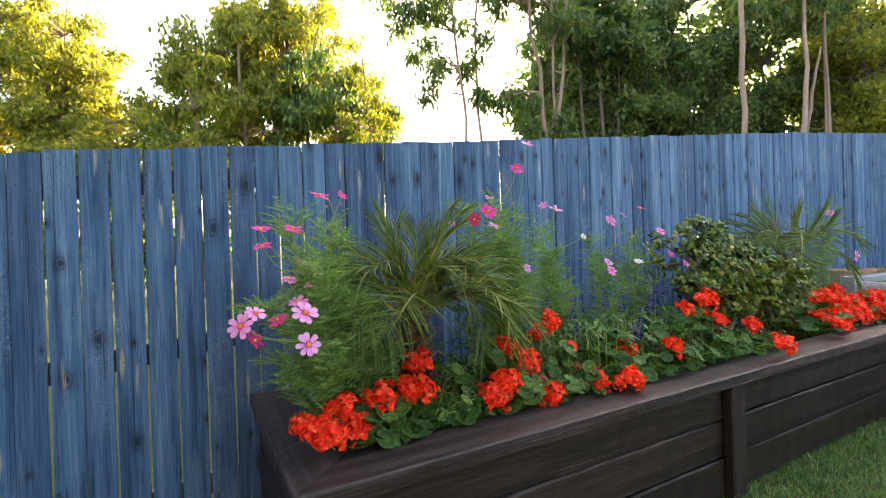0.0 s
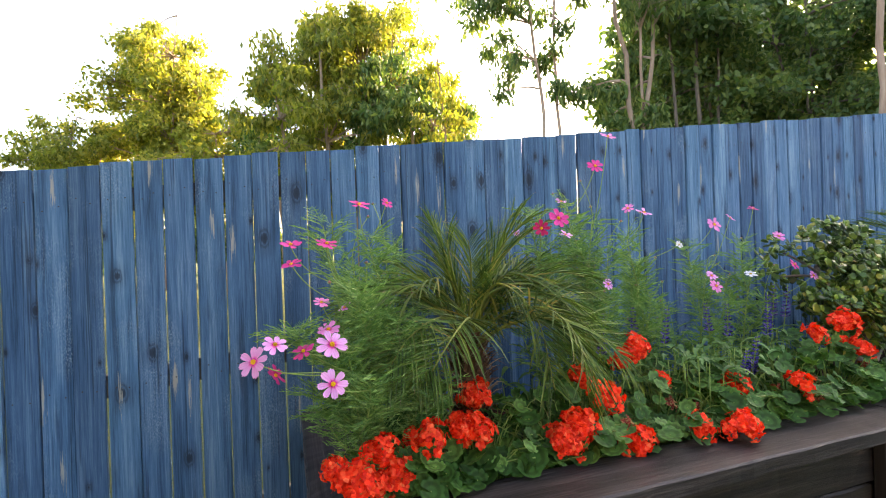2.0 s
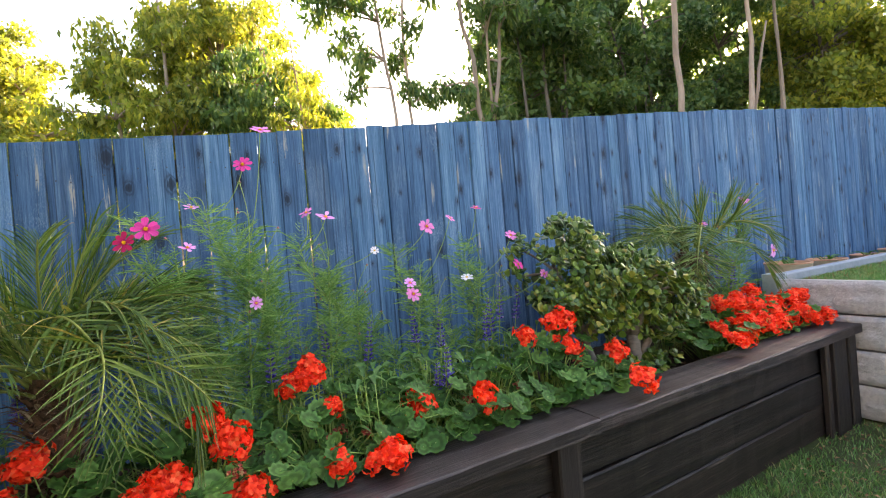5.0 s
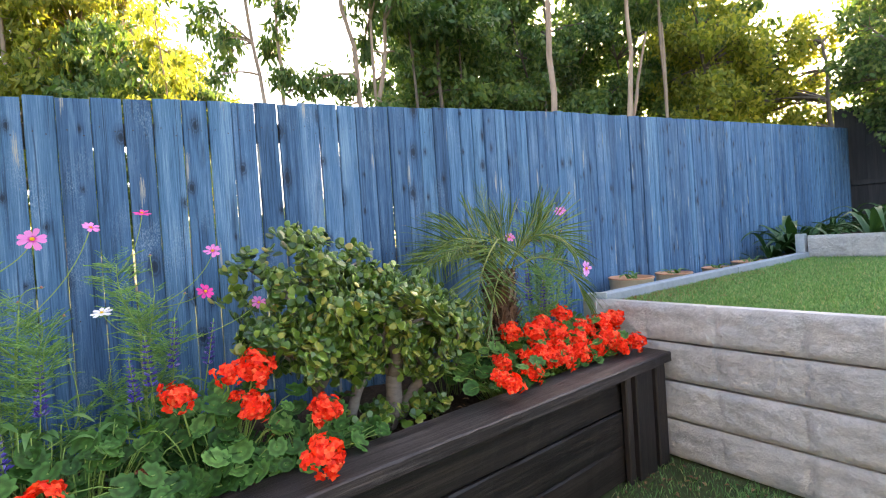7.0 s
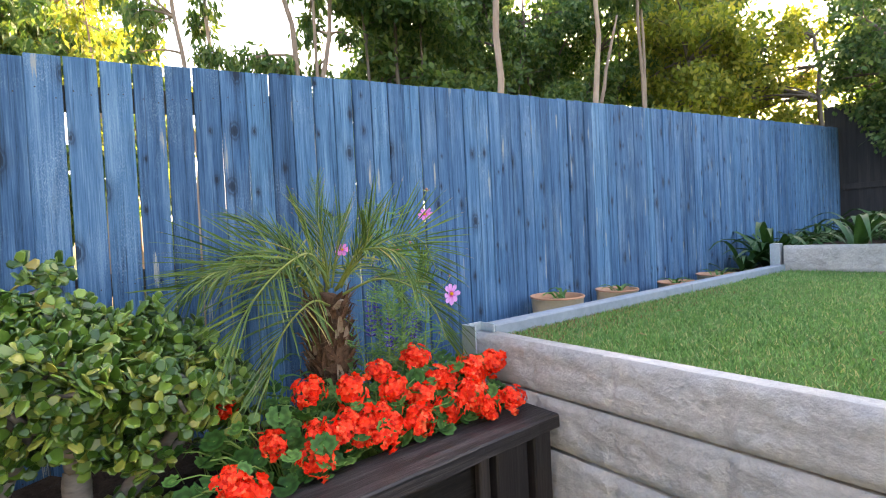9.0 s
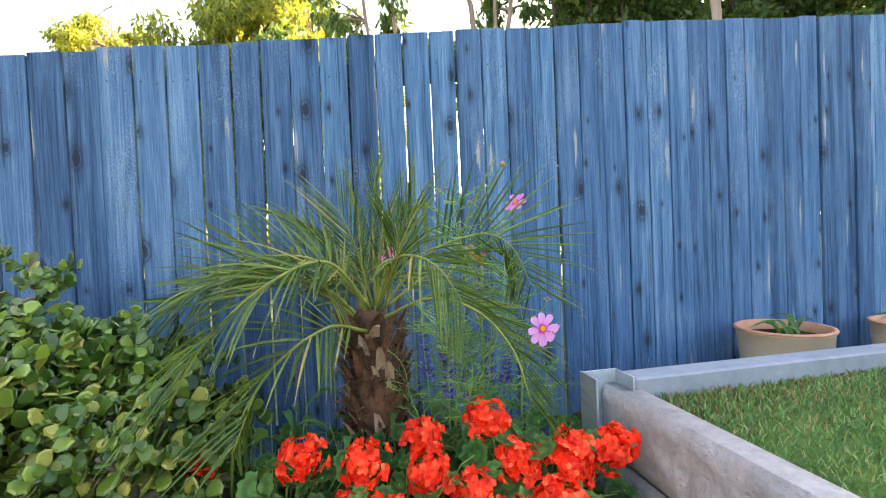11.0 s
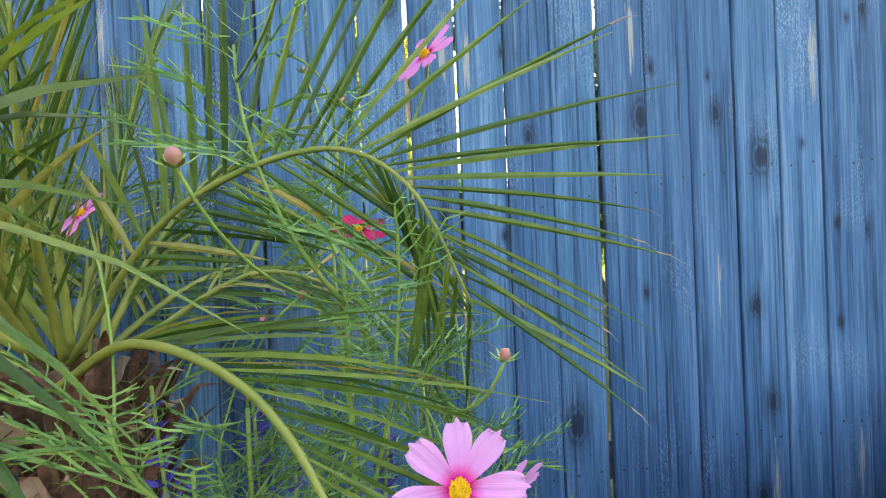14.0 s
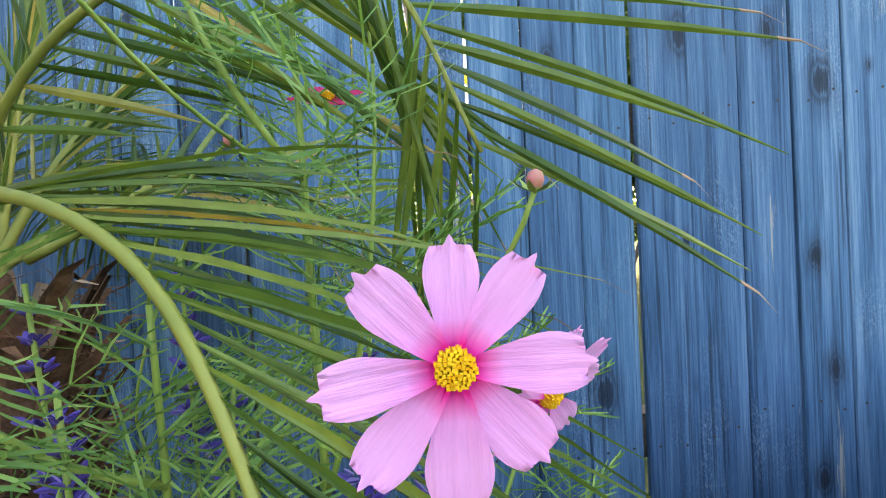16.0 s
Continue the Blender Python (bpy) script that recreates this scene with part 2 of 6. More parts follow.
M_CONC = plain("split_face_concrete", (0.31, 0.31, 0.305), (0.53, 0.525, 0.51), 42, 0.9, 0.2, 1.0, dist=0.014, per_object=0.05)
M_EDGE = plain("smooth_grey_concrete", (0.17, 0.205, 0.235), (0.27, 0.31, 0.345), 25, 0.8, 0.25, 0.25, per_object=0.06)
M_STEEL = plain("galvanised_steel", (0.35, 0.42, 0.46), (0.52, 0.6, 0.64), 60, 0.45, 0.5, 0.1, metal=0.6)
M_SOIL = plain("garden_soil", (0.018, 0.012, 0.008), (0.07, 0.048, 0.032), 60, 0.95, 0.1, 1.0, dist=0.02)
M_LAWN = plain("lawn_thatch", (0.05, 0.1, 0.022), (0.14, 0.21, 0.06), 70, 0.9, 0.1, 0.9, dist=0.015)
M_GROUND = plain("ground_turf", (0.04, 0.065, 0.02), (0.1, 0.11, 0.05), 30, 0.95, 0.1, 0.8, dist=0.02)
M_GRASS = leafy("grass_blade", [(0.0, (0.06, 0.155, 0.05)), (0.5, (0.11, 0.255, 0.085)), (0.85, (0.19, 0.35, 0.13)), (1.0, (0.42, 0.38, 0.22))], 0.6, 0.25)
M_POT = plain("cream_glazed_clay", (0.42, 0.33, 0.2), (0.6, 0.5, 0.34), 12, 0.55, 0.4, 0.15, per_object=0.08)
M_POT_RIM = plain("terracotta_rim", (0.42, 0.2, 0.11), (0.55, 0.31, 0.19), 25, 0.7, 0.3, 0.2)
M_BARK = plain("smooth_gum_bark", (0.19, 0.125, 0.09), (0.42, 0.31, 0.23), 9, 0.85, 0.2, 0.4, per_object=0.2, stretch=(2.5, 2.5, 0.35))
M_BARK_DARK = plain("rough_dark_bark", (0.07, 0.055, 0.045), (0.2, 0.16, 0.13), 14, 0.9, 0.2, 0.6, stretch=(2, 2, 0.4))
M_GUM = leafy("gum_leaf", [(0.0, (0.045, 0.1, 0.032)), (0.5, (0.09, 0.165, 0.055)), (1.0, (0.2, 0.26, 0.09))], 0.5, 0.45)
# lit copy of the gum leaf: low sun painted in as brighter yellow
M_GUM_LIT = leafy("sunlit_gum_leaf", [(0.0, (0.11, 0.15, 0.03)), (0.5, (0.22, 0.26, 0.05)), (1.0, (0.4, 0.37, 0.09))], 0.5, 0.55)
M_SHRUB = leafy("dark_shrub_leaf", [(0.0, (0.04, 0.09, 0.032)), (0.6, (0.09, 0.17, 0.06)), (1.0, (0.22, 0.28, 0.12))], 0.4, 0.45)
M_PALM = leafy("palm_leaflet", [(0.0, (0.03, 0.08, 0.014)), (0.5, (0.085, 0.16, 0.028)), (0.88, (0.19, 0.27, 0.06)), (1.0, (0.42, 0.33, 0.1))], 0.42, 0.25, 0.4)
M_RACHIS = plain("yellow_green_leaf_stalk", (0.13, 0.18, 0.03), (0.28, 0.3, 0.06), 25, 0.5, 0.4, 0.15)
M_PALM_TIP = plain("dry_leaf_sheath", (0.2, 0.12, 0.07), (0.52, 0.4, 0.28), 30, 0.8, 0.2, 0.4)
M_PALM_TRUNK = plain("palm_trunk_fibre", (0.035, 0.018, 0.011), (0.24, 0.13, 0.075), 60, 0.9, 0.2, 0.9, dist=0.01, per_object=0.35)
M_COS_LEAF = leafy("feathery_cosmos_leaf", [(0.0, (0.08, 0.2, 0.06)), (0.6, (0.15, 0.32, 0.1)), (1.0, (0.27, 0.45, 0.15))], 0.55, 0.35)
M_STEM = plain("green_stem", (0.14, 0.25, 0.04), (0.26, 0.39, 0.09), 40, 0.5, 0.4, 0.1)
M_STEM_BROWN = plain("woody_stem", (0.12, 0.1, 0.04), (0.2, 0.2, 0.08), 40, 0.6, 0.3, 0.2)
M_GER_LEAF = leafy("geranium_leaf", [(0.0, (0.03, 0.1, 0.022)), (0.6, (0.055, 0.165, 0.035)), (1.0, (0.12, 0.27, 0.065))], 0.6, 0.25, 0.25, island=False, scale=3.0, zone=(0.62, 0.6, 0.55))
M_GER = leafy("scarlet_petal", [(0.0, (0.66, 0.018, 0.006)), (0.45, (0.9, 0.045, 0.014)), (0.85, (0.97, 0.09, 0.03)), (1.0, (1.0, 0.2, 0.09))], 0.55, 0.25, 0.2, scale=4.0)
M_GER_OLD = leafy("faded_petal", [(0.0, (0.16, 0.03, 0.02)), (0.6, (0.35, 0.06, 0.04)), (1.0, (0.3, 0.25, 0.1))], 0.7, 0.2, scale=4.0)
M_SAL = leafy("violet_floret", [(0.0, (0.04, 0.025, 0.24)), (0.5, (0.1, 0.075, 0.48)), (0.85, (0.17, 0.14, 0.62)), (1.0, (0.4, 0.36, 0.8))], 0.6, 0.2)
M_SAL_LEAF = leafy("salvia_leaf", [(0.0, (0.05, 0.13, 0.035)), (0.6, (0.09, 0.22, 0.06)), (1.0, (0.16, 0.3, 0.1))], 0.5, 0.3, scale=40.0)
M_JADE = leafy("jade_leaf", [(0.0, (0.016, 0.055, 0.007)), (0.5, (0.06, 0.135, 0.016)), (0.95, (0.19, 0.29, 0.045)), (1.0, (0.36, 0.27, 0.06))], 0.3, 0.1, 0.5, scale=30.0)
M_JADE_BARK = plain("ringed_grey_bark", (0.075, 0.06, 0.05), (0.24, 0.21, 0.18), 26, 0.85, 0.2, 0.7, stretch=(0.6, 0.6, 2.2))
M_CLIVIA = leafy("glossy_strap_leaf", [(0.0, (0.015, 0.05, 0.015)), (0.6, (0.03, 0.09, 0.025)), (1.0, (0.08, 0.17, 0.05))], 0.5, 0.15, 0.3)
M_BROMELIAD = leafy("yellow_strap_leaf", [(0.0, (0.22, 0.2, 0.04)), (0.6, (0.4, 0.28, 0.06)), (1.0, (0.5, 0.2, 0.08))], 0.4, 0.2, 0.5)
M_DISC = plain("yellow_disc", (0.85, 0.42, 0.01), (0.95, 0.66, 0.03), 3.0, 0.8, 0.2, 0.5, dist=0.05)
M_LITTER = leafy("dry_leaf", [(0.0, (0.12, 0.06, 0.03)), (0.6, (0.25, 0.14, 0.07)), (1.0, (0.42, 0.3, 0.18))], 0.8, 0.1, scale=20.0)
PETALS = {
    'l': petal_mat("pale_pink_petal", (0.8, 0.02, 0.34), (0.86, 0.42, 0.8), (0.84, 0.34, 0.74)),
    'm': petal_mat("pink_petal", (0.7, 0.03, 0.3), (0.85, 0.27, 0.62)),
    'd': petal_mat("magenta_petal", (0.55, 0.01, 0.14), (0.78, 0.06, 0.34)),
    'c': petal_mat("crimson_petal", (0.4, 0.005, 0.06), (0.55, 0.015, 0.11)),
    'w': petal_mat("white_petal", (0.75, 0.72, 0.6), (0.85, 0.84, 0.86)),
}

# ---- mesh helpers ----
V = Vector


class Geo:
    """Vertices and faces gathered for one mesh."""
    def __init__(self):
        self.v, self.f = [], []

    def add(self, verts, faces):
        n = len(self.v)
        self.v.extend(tuple(p) for p in verts)
        self.f.extend(tuple(i + n for i in f) for f in faces)

    def tube(self, pts, radii, sides=6, cap=True):
        pts = [V(p) for p in pts]
        ring, faces = [], []
        up = V((0.31, 0.17, 0.93)).normalized()
        for i, p in enumerate(pts):
            d = (pts[min(i + 1, len(pts) - 1)] - pts[max(i - 1, 0)])
            d = d.normalized() if d.length > 1e-9 else V((0, 0, 1))
            a = d.cross(up)
            if a.length < 0.05:
                a = d.cross(V((1, 0, 0)))
            a.normalize()
            b = d.cross(a)
            r = radii[i] if isinstance(radii, (list, tuple)) else radii
            ring += [p + (a * math.cos(2 * math.pi * k / sides) + b * math.sin(2 * math.pi * k / sides)) * r for k in range(sides)]
        for i in range(len(pts) - 1):
            for k in range(sides):
                k2 = (k + 1) % sides
                faces.append((i * sides + k, i * sides + k2, (i + 1) * sides + k2, (i + 1) * sides + k))
        if cap:
            faces.append(tuple(range(sides))[::-1])
            faces.append(tuple((len(pts) - 1) * sides + k for k in range(sides)))
        self.add(ring, faces)

    def blade(self, pts, widths, side):
        """A flat strip through pts, widths across the direction side."""
        side = V(side).normalized()
        vs = []
        for p, w in zip(pts, widths):
            vs += [V(p) - side * w / 2, V(p) + side * w / 2]
        self.add(vs, [(2 * i, 2 * i + 1, 2 * i + 3, 2 * i + 2) for i in range(len(pts) - 1)])

    def folded(self, pts, widths, side, up, depth=0.25):
        """A strip with a keel along its middle."""
        side, up = V(side).normalized(), V(up).normalized()
        vs = []
        for p, w in zip(pts, widths):
            vs += [V(p) - side * w / 2 + up * w * depth, V(p), V(p) + side * w / 2 + up * w * depth]
        fs = []
        for i in range(len(pts) - 1):
            fs += [(3 * i, 3 * i + 1, 3 * i + 4, 3 * i + 3), (3 * i + 1, 3 * i + 2, 3 * i + 5, 3 * i + 4)]
        self.add(vs, fs)

    def box(self, x0, y0, z0, x1, y1, z1, c=0.004):
        """A box with chamfered edges."""
        vs, fs = [], []
        xs, ys, zs = (x0, x1), (y0, y1), (z0, z1)
        idx = {}
        for i in (0, 1):
            for j in (0, 1):
                for k in (0, 1):
                    sx, sy, sz = (c if i == 0 else -c), (c if j == 0 else -c), (c if k == 0 else -c)
                    for ax, p in enumerate(((xs[i], ys[j] + sy, zs[k] + sz), (xs[i] + sx, ys[j], zs[k] + sz), (xs[i] + sx, ys[j] + sy, zs[k]))):
                        idx[(i, j, k, ax)] = len(vs)
                        vs.append(p)
        for i in (0, 1):
            q = [(i, 0, 0), (i, 1, 0), (i, 1, 1), (i, 0, 1)]
            fs.append([idx[(*a, 0)] for a in q])
            q = [(0, i, 0), (1, i, 0), (1, i, 1), (0, i, 1)]
            fs.append([idx[(*a, 1)] for a in q])
            q = [(0, 0, i), (1, 0, i), (1, 1, i), (0, 1, i)]
            fs.append([idx[(*a, 2)] for a in q])
        for a in (0, 1):
            for b in (0, 1):
                fs.append([idx[(0, a, b, 1)], idx[(1, a, b, 1)], idx[(1, a, b, 2)], idx[(0, a, b, 2)]])
                fs.append([idx[(a, 0, b, 0)], idx[(a, 1, b, 0)], idx[(a, 1, b, 2)], idx[(a, 0, b, 2)]])
                fs.append([idx[(a, b, 0, 0)], idx[(a, b, 1, 0)], idx[(a, b, 1, 1)], idx[(a, b, 0, 1)]])
                for k in (0, 1):
                    fs.append([idx[(a, b, k, 0)], idx[(a, b, k, 1)], idx[(a, b, k, 2)]])
        self.add(vs, fs)

    def mesh(self, name, material, smooth=False, fix=False):
        me = bpy.data.meshes.new(name)
        me.from_pydata(self.v, [], self.f)
        if fix:
            bm = bmesh.new()
            bm.from_mesh(me)
            bmesh.ops.recalc_face_normals(bm, faces=bm.faces)
            bm.to_mesh(me)
            bm.free()
        if smooth:
            me.polygons.foreach_set("use_smooth", [True] * len(me.polygons))
        me.materials.append(material)
        me.update()
        return me


def part(name, mesh, parent, label="", at=None):
    """One mesh object under a thing or a part; at: its pose in the parent's space."""
    ob = new(name, mesh)
    if parent is not None:
        ob.parent = parent
    if at is not None:
        ob.matrix_local = at
    if label:
        tagged(ob, label)
    return ob


def thing(name, label, category, at=(0, 0, 0), group="", kind=""):
    ob = new(name)
    ob.location = at
    ob.empty_display_size = 0.1
    tagged(ob, label, category, group, kind)
    return ob


def bez(p0, p1, p2, n=8):
    """A curve from p0 to p2, pulled towards p1."""
    p0, p1, p2 = V(p0), V(p1), V(p2)
    return [p0 * (1 - s) ** 2 + p1 * 2 * s * (1 - s) + p2 * s * s for s in (i / (n - 1) for i in range(n))]


def turned(direction, spin=0.0, at=(0, 0, 0), size=1.0):
    """A pose whose z points along direction."""
    q = V(direction).normalized().to_track_quat('Z', 'Y')
    return Matrix.Translation(V(at)) @ q.to_matrix().to_4x4() @ Matrix.Rotation(spin, 4, 'Z') @ Matrix.Scale(size, 4)

# ---- the setting ----
FENCE_Y, WALL_X = 2.185, 4.37


def fence_top(x):
    return 1.617 + 0.1015 * x if x < 5.0 else 2.1245 + 0.084 * (x - 5.0)


g = Geo()
N = 40
for i in range(N + 1):
    for j in range(N + 1):
        u, w = (i / N * 2 - 1), (j / N * 2 - 1)
        g.v.append((math.copysign(abs(u) ** 4, u) * 900, math.copysign(abs(w) ** 4, w) * 900, 0.0))
g.f = [(i * (N + 1) + j, (i + 1) * (N + 1) + j, (i + 1) * (N + 1) + j + 1, i * (N + 1) + j + 1) for i in range(N) for j in range(N)]
tagged(new("ground", g.mesh("ground", M_GROUND)), "grassy ground with dry patches and fallen leaves", "ground", kind="structure")


def slab(name, label, category, x0, y0, z0, x1, y1, z1, material, nx=1, ny=1, rough=0.0):
    """A raised block of soil or turf with an uneven top."""
    g = Geo()
    r = random.Random(len(name))
    top = [(x0 + (x1 - x0) * i / nx, y0 + (y1 - y0) * j / ny, z1 + r.uniform(-rough, rough)) for i in range(nx + 1) for j in range(ny + 1)]
    g.add(top, [(i * (ny + 1) + j, (i + 1) * (ny + 1) + j, (i + 1) * (ny + 1) + j + 1, i * (ny + 1) + j + 1) for i in range(nx) for j in range(ny)])
    g.add([(x0, y0, z0), (x1, y0, z0), (x1, y1, z0), (x0, y1, z0), (x0, y0, z1 - rough), (x1, y0, z1 - rough), (x1, y1, z1 - rough), (x0, y1, z1 - rough)],
          [(0, 1, 5, 4), (1, 2, 6, 5), (2, 3, 7, 6), (3, 0, 4, 7), (3, 2, 1, 0)])
    return tagged(new(name, g.mesh(name, material, True)), label, category, kind="structure")


slab("lawn", "green mown lawn on the raised terrace", "lawn", 4.46, -7.0, 0.02, 8.16, 1.62, 0.775, M_LAWN, 30, 60, 0.006)
slab("soil_strip", "bare brown soil strip along the fence", "soil", 4.46, 1.6, 0.02, 8.24, 2.18, 0.5, M_SOIL, 60, 6, 0.01)
slab("garden_bed", "dark soil of the upper garden bed", "soil", 8.26, -7.0, 0.02, 13.54, 1.6, 0.96, M_SOIL, 30, 40, 0.02)
slab("fence_bed", "dark soil bed at the foot of the fence", "soil", 8.25, 1.602, 0.02, 13.54, 2.17, 0.72, M_SOIL, 30, 6, 0.02)

# unseen wall and eave behind the walker, added to block skylight from the left fence
g = Geo()
g.box(-1.1, -7.0, 0.0, -0.85, 1.75, 4.0, 0.01)
g.box(-1.4, -7.0, 2.75, -0.25, 1.9, 2.9, 0.01)
tagged(new("wall_house", g.mesh("wall_house", plain("shade_wall_render", (0.3, 0.27, 0.24), (0.4, 0.37, 0.33), 20, 0.9, 0.2, 0.3))), "unseen plain wall with a deep eave, added to shade the left fence", "wall", kind="structure")

# blue paling fence
fence = thing("fence", "weathered blue painted timber paling fence with gaps", "fence", kind="structure")
r = random.Random(5)
SEAMS = [-0.573, -0.474, -0.371, -0.272, -0.166, -0.061, 0.045, 0.149, 0.254, 0.356, 0.461, 0.563, 0.66, 0.764, 0.865,
         0.967, 1.07, 1.173, 1.276, 1.387, 1.471, 1.584, 1.687, 1.779, 1.893, 1.985, 2.09, 2.192, 2.29, 2.394, 2.493,
         2.59, 2.692, 2.795, 2.895, 2.999, 3.1, 3.203, 3.307, 3.405, 3.507, 3.611, 3.712, 3.814, 3.918, 4.021, 4.122,
         4.225, 4.329, 4.43, 4.536, 4.64, 4.744, 4.85, 4.952, 5.055, 5.155, 5.255, 5.35, 5.45]
seams = [-0.573 - 0.1025 * k for k in range(36, 0, -1)] + SEAMS + [5.45 + 0.1015 * k for k in range(1, 81)]
WIDE = (-0.371, -0.272, -0.166, -0.061, 0.356, 2.692, 3.1, 3.203, 3.307, 3.405, 3.712, 3.918, 4.122, 4.225)
pickets = []
nails = Geo()


def seam_gap(sx):
    if sx in WIDE:
        return 0.0068
    if sx > 4.45:
        return 0.0034 + 0.0014 * r.random()
    return 0.0034 + 0.0026 * r.random() ** 2


gaps = [seam_gap(sx) for sx in seams]
for k in range(len(seams) - 1):
    x0, x1 = seams[k] + gaps[k] / 2, seams[k + 1] - gaps[k + 1] / 2
    pickets.append((x0, x1 - x0))
for x, w in pickets:
    g = Geo()
    h0, h1 = 0.02, fence_top(x + w / 2) + r.uniform(-0.006, 0.006)
    s = 0.043 * w
    th, c = 0.016, 0.003
    y = r.uniform(-0.005, 0.005)
    lean = r.uniform(-0.004, 0.004)
    bow = r.uniform(-0.003, 0.003)
    prof = [(-w / 2 + c, -th), (w / 2 - c, -th), (w / 2, -th + c), (w / 2, 0), (-w / 2, 0), (-w / 2, -th + c)]
    vs, fs = [], []
    for k in range(4):
        t = k / 3
        z = h0 + (h1 - h0) * t
        for px, py in prof:
            zz = z + (2 * s * px / w if k == 3 else 0) + (r.uniform(-0.0015, 0.0015) if k == 3 else 0)
            vs.append((px + lean * (t - 0.5) + bow * (1 - (2 * t - 1) ** 2), py, zz))
    for k in range(3):
        for q in range(6):
            q2 = (q + 1) % 6
            fs.append((k * 6 + q, k * 6 + q2, k * 6 + 6 + q2, k * 6 + 6 + q))
    fs += [(5, 4, 3, 2, 1, 0), (18, 19, 20, 21, 22, 23)]
    g.add(vs, fs)
    me = g.mesh("paling", M_FENCE)
    for dz in (0.13, 0.82, 1.42):
        for sx in (-1, 1):
            nx, nz = x + w / 2 + sx * w * 0.25 + r.uniform(-0.005, 0.005), h1 - dz + r.uniform(-0.02, 0.02)
            ny = FENCE_Y + y + 0.012 - th
            nails.tube([(nx, ny + 0.004, nz), (nx, ny - 0.0009, nz)], 0.0026, 6)
    part("paling", me, fence, at=pose(x + w / 2, FENCE_Y + y + 0.012, 0))
tagged(part("nail", nails.mesh("nail", M_NAIL), fence, "small dark nail heads"), kind="stuff")
for drop in (0.09, 0.78, 1.38):
    for xa, xb in ((-4.2, 5.0), (5.0, 13.5)):
        g = Geo()
        za, zb = fence_top(xa + 0.001) - drop, fence_top(xb - 0.001) - drop
        g.add([(xa, 0, za - 0.085), (xb, 0, zb - 0.085), (xb, 0, zb), (xa, 0, za), (xa, 0.04, za - 0.085), (xb, 0.04, zb - 0.085), (xb, 0.04, zb), (xa, 0.04, za)],
              [(0, 1, 2, 3), (5, 4, 7, 6), (4, 5, 1, 0), (3, 2, 6, 7), (4, 0, 3, 7), (1, 5, 6, 2)])
        part("rail", g.mesh("rail", M_RAIL), fence, "bare timber rail behind the palings", pose(0, FENCE_Y + 0.02, 0))
for k in range(7):
    px = -3.6 + 2.45 * k
    g = Geo()
    g.box(-0.05, 0.065, 0, 0.05, 0.165, fence_top(px) - 0.12)
    part("fence_post", g.mesh("fence_post", M_RAIL), fence, "bare timber post behind the palings", pose(px, FENCE_Y, 0))

# black side fence at the far end
side_fence = thing("side_fence", "tall black painted timber side fence", "fence", kind="structure")
r = random.Random(8)
y = 2.3
while y > -7:
    g = Geo()
    g.box(-0.01, -0.0735, 0.02, 0.012, 0.0735, 3.25 + r.uniform(-0.01, 0.01))
    part("paling", g.mesh("paling", M_BLACK), side_fence, at=pose(13.6 + r.uniform(0, 0.004), y, 0))
    y -= 0.146
g = Geo()
g.box(-0.05, -7.0, 1.75, -0.012, 2.15, 1.85)
part("rail", g.mesh("rail", M_BLACK), side_fence, at=pose(13.6, 0, 0))


def stone_sleeper(length, height, seed, depth=0.075):
    """A concrete sleeper with a split stone face towards -x, running along y from 0."""
    r = random.Random(seed)
    g = Geo()
    ny, nz = int(length / 0.016), 13
    cells = max(1, round(length / 0.34))
    for j in range(ny + 1):
        for k in range(nz + 1):
            yy, zz = length * j / ny, height * k / nz
            u = (yy / length * cells) % 1.0
            joint = min(u, 1 - u) * length / cells
            edge = min(zz, height - zz, yy, length - yy)
            n3 = noise.fractal(V((yy * 13 + seed * 7.3, zz * 22, seed)), 0.9, 2.1, 4)
            d = 0.0095 * n3 - 0.001
            if joint < 0.018 and 0.02 < yy < length - 0.02:
                d += 0.01
            if edge < 0.006:
                d = 0.014
            elif edge < 0.02:
                d = d * 0.5 + 0.004
            g.v.append((d, yy, zz))
    g.f = [(j * (nz + 1) + k + 1, (j + 1) * (nz + 1) + k + 1, (j + 1) * (nz + 1) + k, j * (nz + 1) + k) for j in range(ny) for k in range(nz)]
    g.add([(0.014, 0, 0), (depth, 0, 0), (depth, length, 0), (0.014, length, 0), (0.014, 0, height), (depth, 0, height), (depth, length, height), (0.014, length, height)],
          [(0, 1, 5, 4), (1, 2, 6, 5), (2, 3, 7, 6), (4, 5, 6, 7), (3, 2, 1, 0)])
    return g.mesh("concrete_sleeper", M_CONC, True)


wall = thing("retaining_wall", "grey split-face concrete sleeper retaining wall", "retaining wall", kind="structure")
for row in range(4):
    off = (0.0, 0.004, 0.001, 0.005)[row]
    for k, (y0, ln) in enumerate(((0.275, 1.375), (-1.765, 1.96), (-3.805, 1.96), (-5.845, 1.96))):
        part("concrete_sleeper", stone_sleeper(ln, 0.19, row * 5 + k), wall, at=pose(WALL_X + 0.006 - off, y0, 0.014 + 0.2 * row))
for py in (0.235, -1.805, -3.845):
    g = Geo()
    g.box(-0.012, -0.036, 0.0, -0.004, 0.036, 0.815, 0.001)
    g.box(-0.004, -0.004, 0.0, 0.085, 0.004, 0.813, 0.001)
    part("wall_post", g.mesh("wall_post", M_STEEL), wall, "galvanised steel post between sleepers", pose(WALL_X + 0.004, py, 0))
g = Geo()
g.box(0, -6.4, 0.0, 0.03, 1.6, 0.78)
part("backing", g.mesh("backing", M_SOIL), wall, "dark soil behind the sleepers", pose(WALL_X + 0.094, 0, 0))
